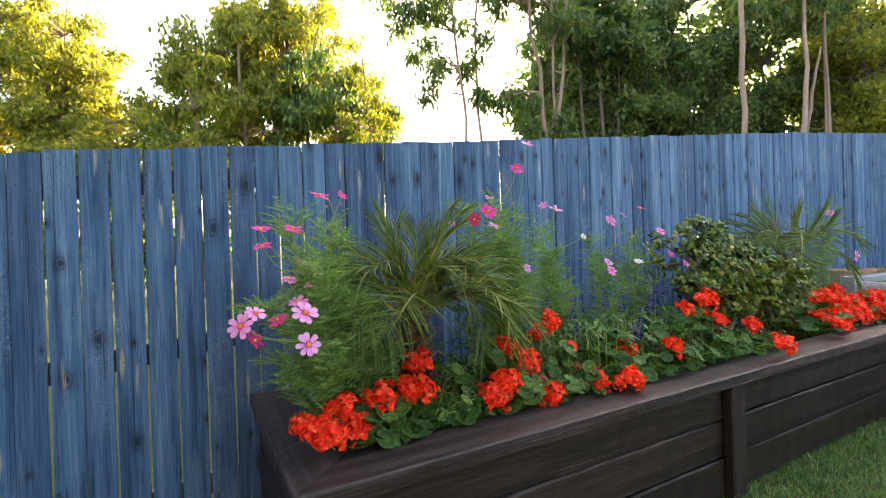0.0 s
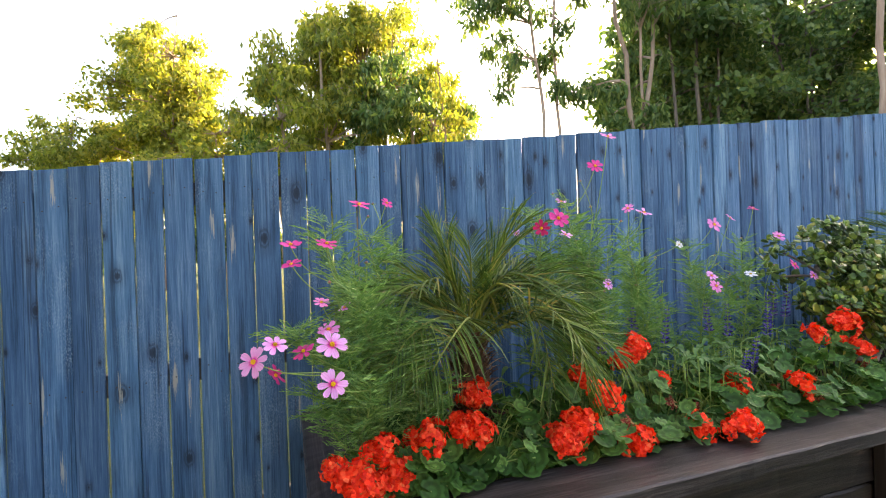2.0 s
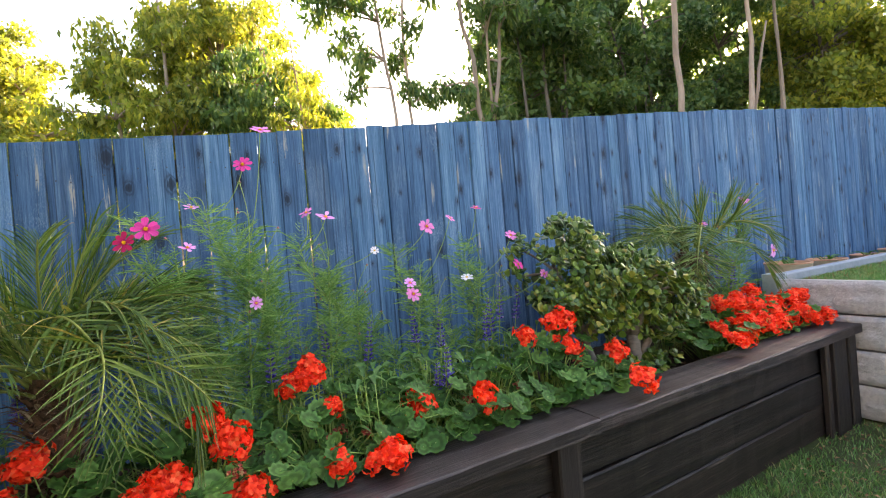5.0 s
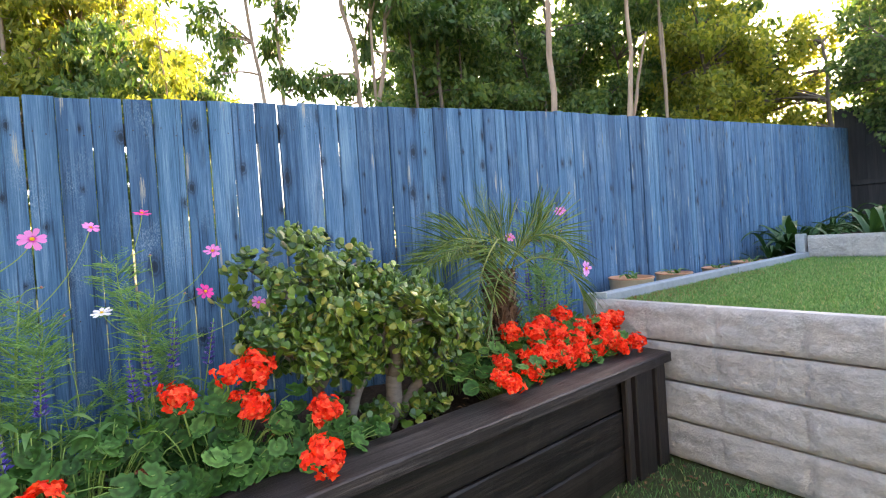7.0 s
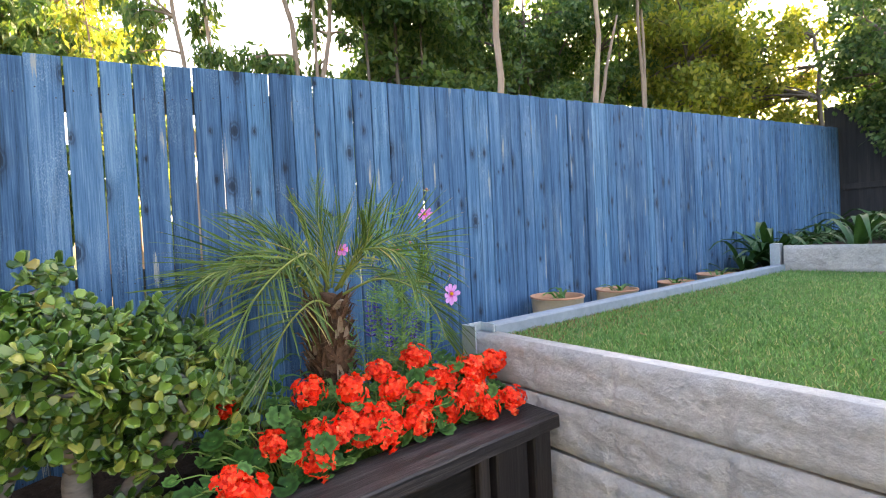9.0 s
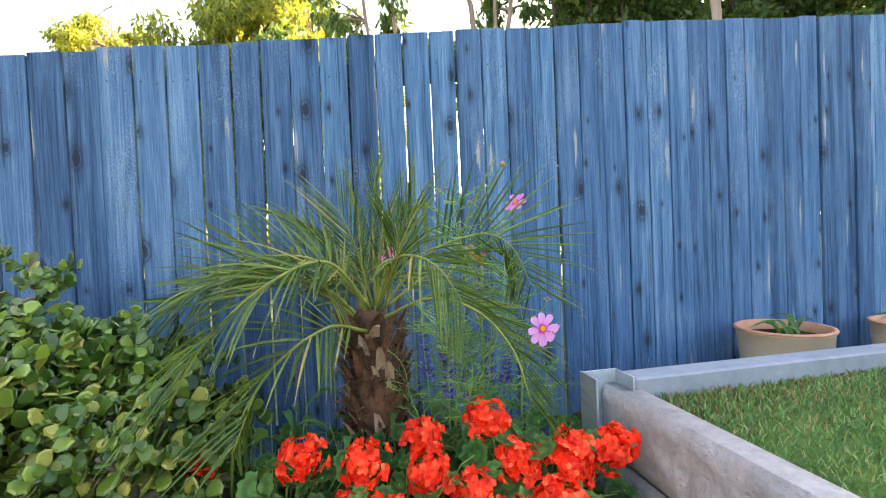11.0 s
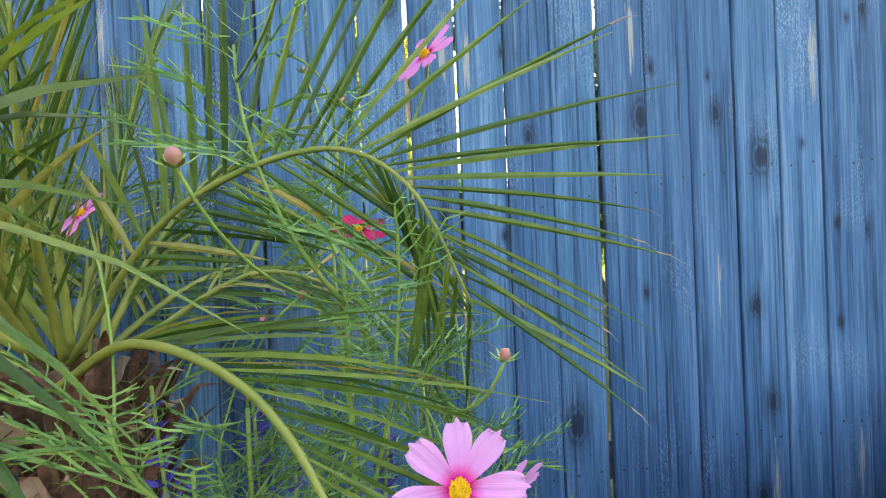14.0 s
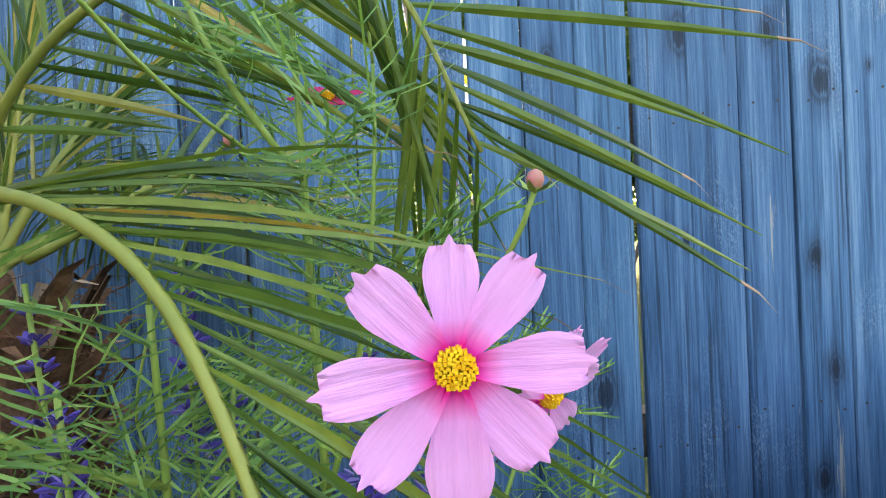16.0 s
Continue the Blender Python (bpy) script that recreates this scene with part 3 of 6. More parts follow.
# smooth sleepers along the fence side
edging = thing("lawn_edging", "smooth grey concrete sleeper edging beside the lawn", "edging", kind="structure")
for k in range(2):
    for row in range(2):
        g = Geo()
        ln = 1.86
        g.box(0, -0.04, -0.1, ln - 0.006, 0.04, 0.098, 0.006)
        part("concrete_sleeper", g.mesh("edging_sleeper", M_EDGE), edging, at=pose(4.43 + ln * k, 1.597 - 0.0105 * ln * k, 0.737 - 0.2 * row, 0, 0, -0.6))
g = Geo()
g.box(-0.062, -0.055, 0, -0.056, 0.032, 0.845, 0.001)
g.box(-0.056, 0.026, 0, 0.048, 0.032, 0.843, 0.001)
g.box(0.048, -0.055, 0, 0.054, 0.032, 0.841, 0.001)
part("corner_post", g.mesh("corner_post", M_STEEL), edging, "galvanised steel corner channel", pose(4.372, 1.61, 0))
upper = thing("upper_edging", "single grey concrete sleeper holding the upper bed", "edging", kind="structure")
for k in range(3):
    part("concrete_sleeper", stone_sleeper(2.2, 0.24, 40 + k), upper, at=pose(8.17, -0.66 - 2.21 * k, 0.77))
g = Geo()
g.box(-0.05, -0.03, 0.0, 0.05, 0.05, 1.03, 0.003)
part("corner_post", g.mesh("corner_post", M_STEEL), upper, "galvanised steel end post", pose(8.2, 1.59, 0))

# ---- timber planter ----
PX0, PX1, PY0, PY1, LIP = 0.2, 4.35, 1.165, 2.15, 0.57
planter = thing("planter_box", "long dark stained timber sleeper planter box beside the fence", "planter")


def board(x0, y0, z0, x1, y1, z1, material, name, label="", seed=0, waves=12):
    """A sleeper board with slightly uneven, worn long edges."""
    r = random.Random(seed)
    g = Geo()
    ln = x1 - x0
    c = 0.007
    prof = [(y0, z0 + c), (y0, z1 - c), (y0 + c, z1), (y1 - c, z1), (y1, z1 - c), (y1, z0 + c), (y1 - c, z0), (y0 + c, z0)]
    n = max(2, int(ln * waves))
    for i in range(n + 1):
        for py, pz in prof:
            g.v.append((x0 + ln * i / n, py + r.uniform(-0.0022, 0.0022), pz + r.uniform(-0.0018, 0.0018)))
    for i in range(n):
        for q in range(8):
            q2 = (q + 1) % 8
            g.f.append((i * 8 + q, i * 8 + q2, i * 8 + 8 + q2, i * 8 + 8 + q))
    g.f += [tuple(range(8))[::-1], tuple(n * 8 + q for q in range(8))]
    return part(name, g.mesh(name, material, fix=True), planter, label)


for row in range(3):
    z0 = 0.008 + row * 0.171
    board(0.26, 1.235 + 0.004 * (row % 2), z0, 2.14, 1.285, z0 + 0.165, M_PLANTER, "side_board", seed=row)
    board(2.146, 1.24 - 0.004 * (row % 2), z0, PX1 - 0.02, 1.285, z0 + 0.165, M_PLANTER, "side_board", seed=row + 9)
for px, w in ((0.235, 0.07), (2.075, 0.1), (3.99, 0.045), (4.055, 0.15), (4.24, 0.09)):
    g = Geo()
    g.box(px, 1.188 if w > 0.05 else 1.2, 0.0, px + w, 1.232, LIP - 0.052, 0.006)
    part("post", g.mesh("post", M_POST), planter, "dark upright timber post")
# end boards, seen from the open end
for row in range(3):
    g = Geo()
    g.box(0.232, 1.29, 0.008 + row * 0.171, 0.28, PY1, 0.173 + row * 0.171, 0.006)
    part("end_board", g.mesh("end_board", M_PLANTER), planter)


def mitred(name, quad, material, seed):
    """A capping board whose plan is quad, cut on the mitre."""
    g = Geo()
    r = random.Random(seed)
    n = 40
    a, b, c, d = (V((*q, 0)) for q in quad)
    zt, zb, ch = LIP, LIP - 0.048, 0.006
    for i in range(n + 1):
        t = i / n
        p, q = a.lerp(b, t), d.lerp(c, t)
        k = (q - p).normalized()
        w = r.uniform(-0.002, 0.002)
        for base, off, z in ((p, 0, zb), (p, 0, zt - ch), (p, ch, zt), (q, -ch, zt), (q, 0, zt - ch), (q, 0, zb)):
            o = base + k * (off + w)
            g.v.append((o.x, o.y, z + r.uniform(-0.0012, 0.0012)))
    for i in range(n):
        for e in range(6):
            e2 = (e + 1) % 6
            g.f.append((i * 6 + e, i * 6 + e2, i * 6 + 6 + e2, i * 6 + 6 + e))
    g.f += [tuple(range(6))[::-1], tuple(n * 6 + e for e in range(6))]
    return part(name, g.mesh(name, material, fix=True), planter, "worn dark timber capping board")


M_LIP_END = wood("dark_stained_end_capping", (0.022, 0.019, 0.019), (0.05, 0.042, 0.042), (0.11, 0.095, 0.092), axis=1, rough=0.5, bumpy=0.6, worn=(0.2, 0.165, 0.14))
LW = 0.19
mitred("capping_board", ((PX0, PY0), (2.25, PY0), (2.25, PY0 + LW), (PX0 + LW, PY0 + LW)), M_LIP, 1)
mitred("capping_board", ((2.256, PY0 + 0.003), (PX1, PY0), (PX1, PY0 + LW), (2.256, PY0 + LW)), M_LIP, 2)
mitred("capping_board", ((PX0 + 0.002, PY1), (PX0 + 0.002, PY0 + 0.004), (PX0 + LW - 0.002, PY0 + LW + 0.002), (PX0 + LW, PY1)), M_LIP_END, 3)
g = Geo()
nx, ny = 90, 22
r = random.Random(3)
g.v = [(0.285 + (4.34 - 0.285) * i / nx, 1.29 + (2.15 - 1.29) * j / ny, 0.47 + r.uniform(-0.012, 0.02)) for i in range(nx + 1) for j in range(ny + 1)]
g.f = [(i * (ny + 1) + j, (i + 1) * (ny + 1) + j, (i + 1) * (ny + 1) + j + 1, i * (ny + 1) + j + 1) for i in range(nx) for j in range(ny)]
part("soil", g.mesh("soil", M_SOIL, True), planter, "dark crumbly potting soil")

# ---- grass ----


def grass(name, label, zone, count, z, h, seed, keep=None, material=M_GRASS):
    r = random.Random(seed)
    g = Geo()
    for k in range(count):
        px, py = r.uniform(zone[0], zone[2]), r.uniform(zone[1], zone[3])
        if keep and not keep(px, py, r):
            continue
        a, hh = r.uniform(0, 6.283), h * r.uniform(0.5, 1.25)
        w = 0.0022
        dx, dy = math.cos(a), math.sin(a)
        bx, by = r.gauss(0, 0.5) * hh, r.gauss(0, 0.5) * hh
        g.add([(px - dx * w, py - dy * w, z), (px + dx * w, py + dy * w, z), (px + bx * 0.4 + dx * w * 0.8, py + by * 0.4 + dy * w * 0.8, z + hh * 0.6), (px + bx * 0.4 - dx * w * 0.8, py + by * 0.4 - dy * w * 0.8, z + hh * 0.6), (px + bx, py + by, z + hh)],
              [(0, 1, 2, 3), (3, 2, 4)])
    return tagged(new(name, g.mesh(name, material)), label, "grass", kind="stuff")


grass("grass", "short green lawn grass on the terrace", (4.47, -1.6, 6.2, 1.62), 62000, 0.772, 0.022, 1)
grass("grass", "short green lawn grass farther along the terrace", (6.2, -2.5, 8.15, 1.56), 30000, 0.772, 0.024, 2)
grass("grass", "green grass at the foot of the planter", (1.2, 0.1, 4.36, 1.23), 36000, 0.0, 0.03, 3,
      lambda px, py, r: not (px > 3.7 and py > 0.85 and r.random() < 0.75))
grass("dry_grass", "straw-coloured dry grass along the lawn edge", (4.48, 1.25, 6.6, 1.63), 6000, 0.772, 0.02, 4,
      lambda px, py, r: r.random() < (py - 1.2) / 0.4 * (1.2 - (px - 4.48) / 2.2), M_LITTER)

# ---- leaf litter ----
r = random.Random(21)
g = Geo()
for k in range(420):
    if k < 220:
        px, py, z = r.uniform(3.4, 4.34), r.uniform(0.4, 1.2), 0.012
    elif k < 260:
        px, py, z = r.uniform(4.7, 7.5), r.uniform(-0.8, 1.5), 0.812
    else:
        px, py, z = r.uniform(0.4, 4.3), r.uniform(1.37, 1.6), 0.492
    a, s = r.uniform(0, 6.28), r.uniform(0.008, 0.02)
    d, n = V((math.cos(a), math.sin(a), r.uniform(-0.2, 0.2))), V((-math.sin(a), math.cos(a), r.uniform(-0.2, 0.2)))
    g.folded([V((px, py, z)) - d * s, V((px, py, z + 0.004)), V((px, py, z)) + d * s], [0.001, s * 0.9, 0.001], n, (0, 0, 1), 0.2)
tagged(new("leaf_litter", g.mesh("leaf_litter", M_LITTER)), "dry brown fallen leaves scattered on soil and grass", "leaf litter", kind="stuff")

# ---- clay pots by the fence ----


def pot(cx, cy, rad, h, z0, seed):
    r = random.Random(seed)
    p = thing("plant_pot", "round cream clay pot with a terracotta rim beside the fence", "plant pot", (cx, cy, z0), "pots along the fence")

    def lathe(prof, name, material, n=36):
        g = Geo()
        for rr, zz in prof:
            g.v += [(rr * math.cos(2 * math.pi * k / n), rr * math.sin(2 * math.pi * k / n), zz) for k in range(n)]
        for i in range(len(prof) - 1):
            for k in range(n):
                g.f.append((i * n + k, i * n + (k + 1) % n, (i + 1) * n + (k + 1) % n, (i + 1) * n + k))
        return part(name, g.mesh(name, material, True), p)
    lathe([(0.0, 0.0), (rad * 0.7, 0.0), (rad * 0.73, 0.01), (rad * 0.92, h * 0.75), (rad * 0.95, h * 0.95), (rad * 0.985, h - 0.012), (rad * 0.9, h - 0.014)], "body", M_POT)
    lathe([(rad * 0.985, h - 0.011), (rad, h - 0.006), (rad * 0.98, h), (rad * 0.9, h - 0.001), (rad * 0.88, h - 0.05)], "rim", M_POT_RIM)
    lathe([(rad * 0.885, h - 0.04), (rad * 0.5, h - 0.03), (0.0, h - 0.028)], "soil", M_SOIL)
    g = Geo()
    for k in range(9):
        a, ln = r.uniform(0, 6.28), rad * r.uniform(0.5, 1.0)
        d = V((math.cos(a), math.sin(a), 0))
        b = V((rad * 0.25 * r.uniform(-1, 1), rad * 0.25 * r.uniform(-1, 1), h - 0.04))
        pts = bez(b, b + d * ln * 0.35 + V((0, 0, ln * 0.75)), b + d * ln + V((0, 0, ln * 0.3)), 6)
        g.folded(pts, [0.012, 0.02, 0.024, 0.02, 0.012, 0.001], d.cross(V((0, 0, 1))), (0, 0, 1), 0.25)
    part("strap_leaves", g.mesh("strap_leaves", M_SAL_LEAF), p, "short green strap leaves")


pot(5.36, 1.95, 0.17, 0.335, 0.5, 1)
pot(6.02, 1.94, 0.15, 0.31, 0.5, 2)
pot(6.9, 1.92, 0.16, 0.28, 0.5, 3)
pot(7.7, 1.92, 0.19, 0.28, 0.5, 4)

# ---- strap-leaved bed ----


def strap_clump(cx, cy, z, size, n, seed, material, label):
    r = random.Random(seed)
    p = thing("clivia_plant", label, "plant", (cx, cy, z), "strap-leaved plants in the upper bed")
    for k in range(n):
        a, ln = r.uniform(0, 6.28), size * r.uniform(0.7, 1.15)
        d = V((math.cos(a), math.sin(a), 0))
        rise = r.uniform(0.5, 1.1)
        pts = bez((d.x * 0.02, d.y * 0.02, -0.01), d * ln * 0.4 + V((0, 0, ln * rise)), d * ln * 0.95 + V((0, 0, ln * r.uniform(0.05, 0.5))), 8)
        g = Geo()
        w = 0.055 * size / 0.55
        g.folded(pts, [w * 0.6, w * 0.9, w, w, w * 0.95, w * 0.8, w * 0.5, 0.002], d.cross(V((0, 0, 1))), (0, 0, 1), 0.18)
        part("strap_leaf", g.mesh("strap_leaf", material, True), p)


r = random.Random(31)
for k in range(11):
    strap_clump(8.5 + 2.9 * (k / 10) + r.uniform(-0.15, 0.15), 1.15 - 0.35 * (k % 3) + r.uniform(-0.12, 0.12), 0.95, r.uniform(0.45, 0.65), 15, 100 + k, M_CLIVIA, "dark green glossy strap-leaved clump in the upper bed")
for k in range(4):
    strap_clump(8.0 + 0.12 * k, 1.82 + 0.05 * k, 0.49, 0.48, 12, 130 + k, M_CLIVIA, "dark green strap-leaved clump at the fence foot")
for k in range(12):
    strap_clump(8.45 + 0.3 * k, 1.9 - 0.1 * (k % 3) + r.uniform(-0.06, 0.06), 0.71, r.uniform(0.5, 0.72), 16, 160 + k, M_CLIVIA, "dark green glossy strap-leaved clump against the fence")
for k in range(4):
    strap_clump(9.6 + 0.6 * k, 0.1 - 0.3 * (k % 2), 0.95, 0.5, 14, 140 + k, M_BROMELIAD if k % 2 == 0 else M_CLIVIA, "yellow and orange strap-leaved clump in the upper bed" if k % 2 == 0 else "dark green glossy strap-leaved clump in the upper bed")

# ---- palms ----


def leaflets(g, tips, pts, side, lf, pairs, width, sag, shut, r, start=0.14, rows=(-1, 1)):
    """Leaflets in pairs along a stalk; side: the direction of one row at the foot."""
    n = len(pts) - 1
    for k in range(pairs):
        s = start + (1 - start) * (k + 0.5) / pairs
        f = s * n
        i = min(int(f), n - 1)
        base = pts[i].lerp(pts[i + 1], f - i)
        tan = (pts[i + 1] - pts[i]).normalized()
        out = side - tan * side.dot(tan)
        out.normalize()
        nor = tan.cross(out)
        if nor.z < 0:
            nor = -nor
        prof = min(1.0, 0.4 + 2.6 * (s - start)) * (1.0 if s < 0.7 else 1.0 - 1.1 * (s - 0.7))
        for sgn in rows:
            if r.random() < 0.03:
                continue
            ln = lf * prof * r.uniform(0.82, 1.12)
            fwd = 0.5 + 0.75 * s + 2.6 * shut + r.uniform(-0.16, 0.16)
            dv = (out * sgn + tan * fwd + nor * r.uniform(0.0, 0.45)).normalized()
            across = tan * 0.8 + nor * r.uniform(-0.5, 0.5)
            pp, q, w = base.copy(), [base.copy()], [width * 0.45]
            bend = sag * r.uniform(0.4, 1.4)
            for m in range(4):
                dv = (dv + V((0, 0, -1)) * bend * (0.08 + 0.09 * m)).normalized()
                pp = pp + dv * ln / 4
                q.append(pp.copy())
                w.append(width * (1.0, 0.95, 0.68, 0.1)[m])
            g.folded(q, w, across, nor, 0.22)
            if r.random() < 0.3:
                tips.folded([q[-1] - dv * ln * 0.05, q[-1], q[-1] + dv * ln * 0.05 + V((0, 0, -0.004))], [width * 0.32, width * 0.2, width * 0.04], across, nor, 0.2)


def arc(length, rise, droop, n=26):
    """A stalk that leaves the origin towards +x and bows over."""
    pts, p = [], V((0, 0, 0))
    for i in range(n + 1):
        pts.append(p.copy())
        ang = rise - droop * (i / n) ** 1.4
        p = p + V((math.cos(ang), 0, math.sin(ang))) * (length / n)
    return pts


def through_points(knots, n=28):
    """A smooth line through the given places."""
    k = [V(a) for a in knots]
    k = [k[0] * 2 - k[1]] + k + [k[-1] * 2 - k[-2]]
    out, seg = [], len(k) - 3
    for i in range(n + 1):
        f = min(i / n * seg, seg - 1e-6)
        j, t = int(f), f - int(f)
        a, b, c, d = k[j], k[j + 1], k[j + 2], k[j + 3]
        out.append(0.5 * ((2 * b) + (c - a) * t + (2 * a - 5 * b + 4 * c - d) * t * t + (3 * b - a - 3 * c + d) * t ** 3))
    return out


def frond(parent, pts, side, lf, pairs, width, sag, shut, seed, stalk=0.0045, at=None, start=0.14, rows=(-1, 1)):
    """One feather frond: its green leaflets, with the stalk and the dry tips as parts of it."""
    r = random.Random(seed)
    g, tips, st = Geo(), Geo(), Geo()
    leaflets(g, tips, pts, V(side), lf, pairs, width, sag, shut, r, start, rows)
    n = len(pts) - 1
    st.tube(pts, [stalk * (1 - 0.8 * i / n) + 0.0007 for i in range(n + 1)], 6)
    f = part("frond", g.mesh("frond", M_PALM), parent, at=at)
    part("stalk", st.mesh("stalk", M_RACHIS, True), f, "yellow-green leaf stalk")
    if tips.v:
        tagged(part("dry_tip", tips.mesh("dry_tip", M_PALM_TIP), f, "pale dry leaflet tips"), kind="stuff")


def palm(cx, cy, z0, trunk_h, trunk_r, fronds, drawn, label, seed, lf=0.3, width=0.011):
    """fronds: bowed ones by azimuth; drawn: stalks through given places, each with side, leaflet length, sag and closure."""
    r = random.Random(seed)
    p = thing("pygmy_palm", label, "palm", (cx, cy, z0))
    g = Geo()
    n = 36
    pts = [(0.012 * math.sin(i / 3), 0.01 * math.cos(i * 0.43), trunk_h * i / n) for i in range(n + 1)]
    g.tube(pts, [trunk_r * r.uniform(0.86, 1.04) * (1.0 if i < n - 8 else 0.95 - 0.05 * (i - n + 8)) for i in range(n + 1)], 16)
    part("trunk", g.mesh("trunk", M_PALM_TRUNK, True), p, "fibrous brown trunk")
    # old leaf bases, cut short and curling away
    for k in range(240):
        a, z = k * 2.4 + r.uniform(-0.25, 0.25), trunk_h * (0.02 + 0.93 * k / 240)
        d = V((math.cos(a), math.sin(a), 0))
        u = d.cross(V((0, 0, 1)))
        g = Geo()
        ln, w = r.uniform(0.03, 0.07) * trunk_r / 0.06, r.uniform(0.012, 0.028) * trunk_r / 0.06
        b = d * trunk_r * 0.9 + V((0, 0, z))
        out = r.uniform(0.014, 0.045)
        curl = r.uniform(-0.5, 0.9)
        skew = u * r.uniform(-0.014, 0.014)
        g.folded([b, b + d * out * 0.5 + V((0, 0, ln * 0.45)) + skew * 0.4, b + d * out + V((0, 0, ln * 0.8)) + skew, b + d * out * 1.6 + V((0, 0, ln * (0.8 + 0.3 * curl))) + skew * 1.6], [w, w * 0.85, w * 0.5, w * 0.12], u + V((0, 0, r.uniform(-0.35, 0.35))), d, 0.3)
        pale = r.random() < 0.25
        part("leaf_base", g.mesh("leaf_base", M_PALM_TIP if pale else M_PALM_TRUNK), p, "dry papery leaf base" if pale else "")
    g = Geo()
    for k in range(1100):
        a, z = r.uniform(0, 6.28), trunk_h * r.uniform(0.05, 0.98)
        d = V((math.cos(a), math.sin(a), 0))
        b = d * trunk_r * 0.95 + V((0, 0, z))
        e = b + d * r.uniform(0.004, 0.03) + V((r.gauss(0, 0.025), r.gauss(0, 0.025), r.gauss(0, 0.02)))
        g.blade([b, (b + e) / 2 + d * 0.008, e], [0.0018, 0.0015, 0.0005], V((0, 0, 1)) + d.cross(V((0, 0, 1))) * r.uniform(-1, 1))
    tagged(part("fibre", g.mesh("fibre", M_PALM_TRUNK), p, "loose brown trunk fibres"), kind="stuff")
    for k, (az, ln, rise, droop) in enumerate(fronds):
        shut = max(0.0, min(1.0, (rise - 0.95) / 0.5))   # young fronds keep their leaflets closed
        a = math.radians(az)
        m = Matrix.Translation((0.02 * math.cos(a), 0.02 * math.sin(a), trunk_h - 0.03 + r.uniform(-0.03, 0.05))) @ Matrix.Rotation(a, 4, 'Z') @ Matrix.Rotation(r.uniform(-0.5, 0.5), 4, 'X')
        frond(p, arc(ln, rise, droop), (0, 1, 0), lf * (1 - 0.35 * shut), 26, width, 0.45, shut, seed * 100 + k, at=m)
    o = V((cx, cy, z0))
    for k, (knots, side, ll, sag, shut, stalk, *rows) in enumerate(drawn):
        pts = through_points([V(q) - o for q in knots])
        span = sum((pts[i + 1] - pts[i]).length for i in range(len(pts) - 1))
        frond(p, pts, side, ll, max(12, int(span / 0.0165)), width * 1.1, sag, shut, seed * 100 + 60 + k, stalk, rows=rows or (-1, 1))


def crown(spears, rings, seed):
    """Frond settings: upright young spears, then rings of (count, azimuths from, to, length, rise, droop)."""
    r = random.Random(seed)
    out = [(r.uniform(0, 360), r.uniform(0.34, 0.5), 1.5 - 0.04 * k, 0.25 + 0.05 * k) for k in range(spears)]
    for n, a0, a1, ln, rise, droop in rings:
        for k in range(n):
            out.append((a0 + (a1 - a0) * (k + 0.5) / n + r.uniform(-7, 7), ln * r.uniform(0.88, 1.1), rise + r.uniform(-0.15, 0.15), droop + r.uniform(-0.2, 0.2)))
    return out


palm(0.74, 1.62, 0.46, 0.48, 0.05, crown(6, [(7, 0, 360, 0.42, 1.2, 0.8), (6, -30, 60, 0.46, 1.0, 1.5), (5, 120, 220, 0.46, 1.0, 1.5), (6, -75, 10, 0.5, 0.8, 2.2), (2, -150, -110, 0.4, 0.8, 2.0), (3, 40, 140, 0.42, 0.8, 1.2), (3, 170, 220, 0.46, 0.5, 2.0)], 4),
     [([(0.75, 1.61, 0.95), (0.84, 1.55, 1.12), (0.98, 1.49, 1.06), (1.06, 1.45, 0.86), (1.07, 1.43, 0.7)], (0.3, 0.9, 0), 0.2, 0.7, 0.0, 0.004),
      ([(0.75, 1.61, 0.95), (0.88, 1.6, 1.1), (1.04, 1.56, 1.0), (1.1, 1.53, 0.8)], (0.1, 1, 0.2), 0.2, 0.7, 0.0, 0.004),
      ([(0.74, 1.6, 0.95), (0.79, 1.5, 1.1), (0.88, 1.42, 1.0), (0.92, 1.39, 0.78)], (1, 0.3, 0), 0.19, 0.7, 0.0, 0.004),
      ([(0.73, 1.61, 0.95), (0.64, 1.56, 1.12), (0.52, 1.52, 1.08), (0.45, 1.5, 0.95)], (0.2, 1, 0.2), 0.18, 0.6, 0.0, 0.004)],
     "small feathery green palm in the planter", 4, 0.19, 0.0076)
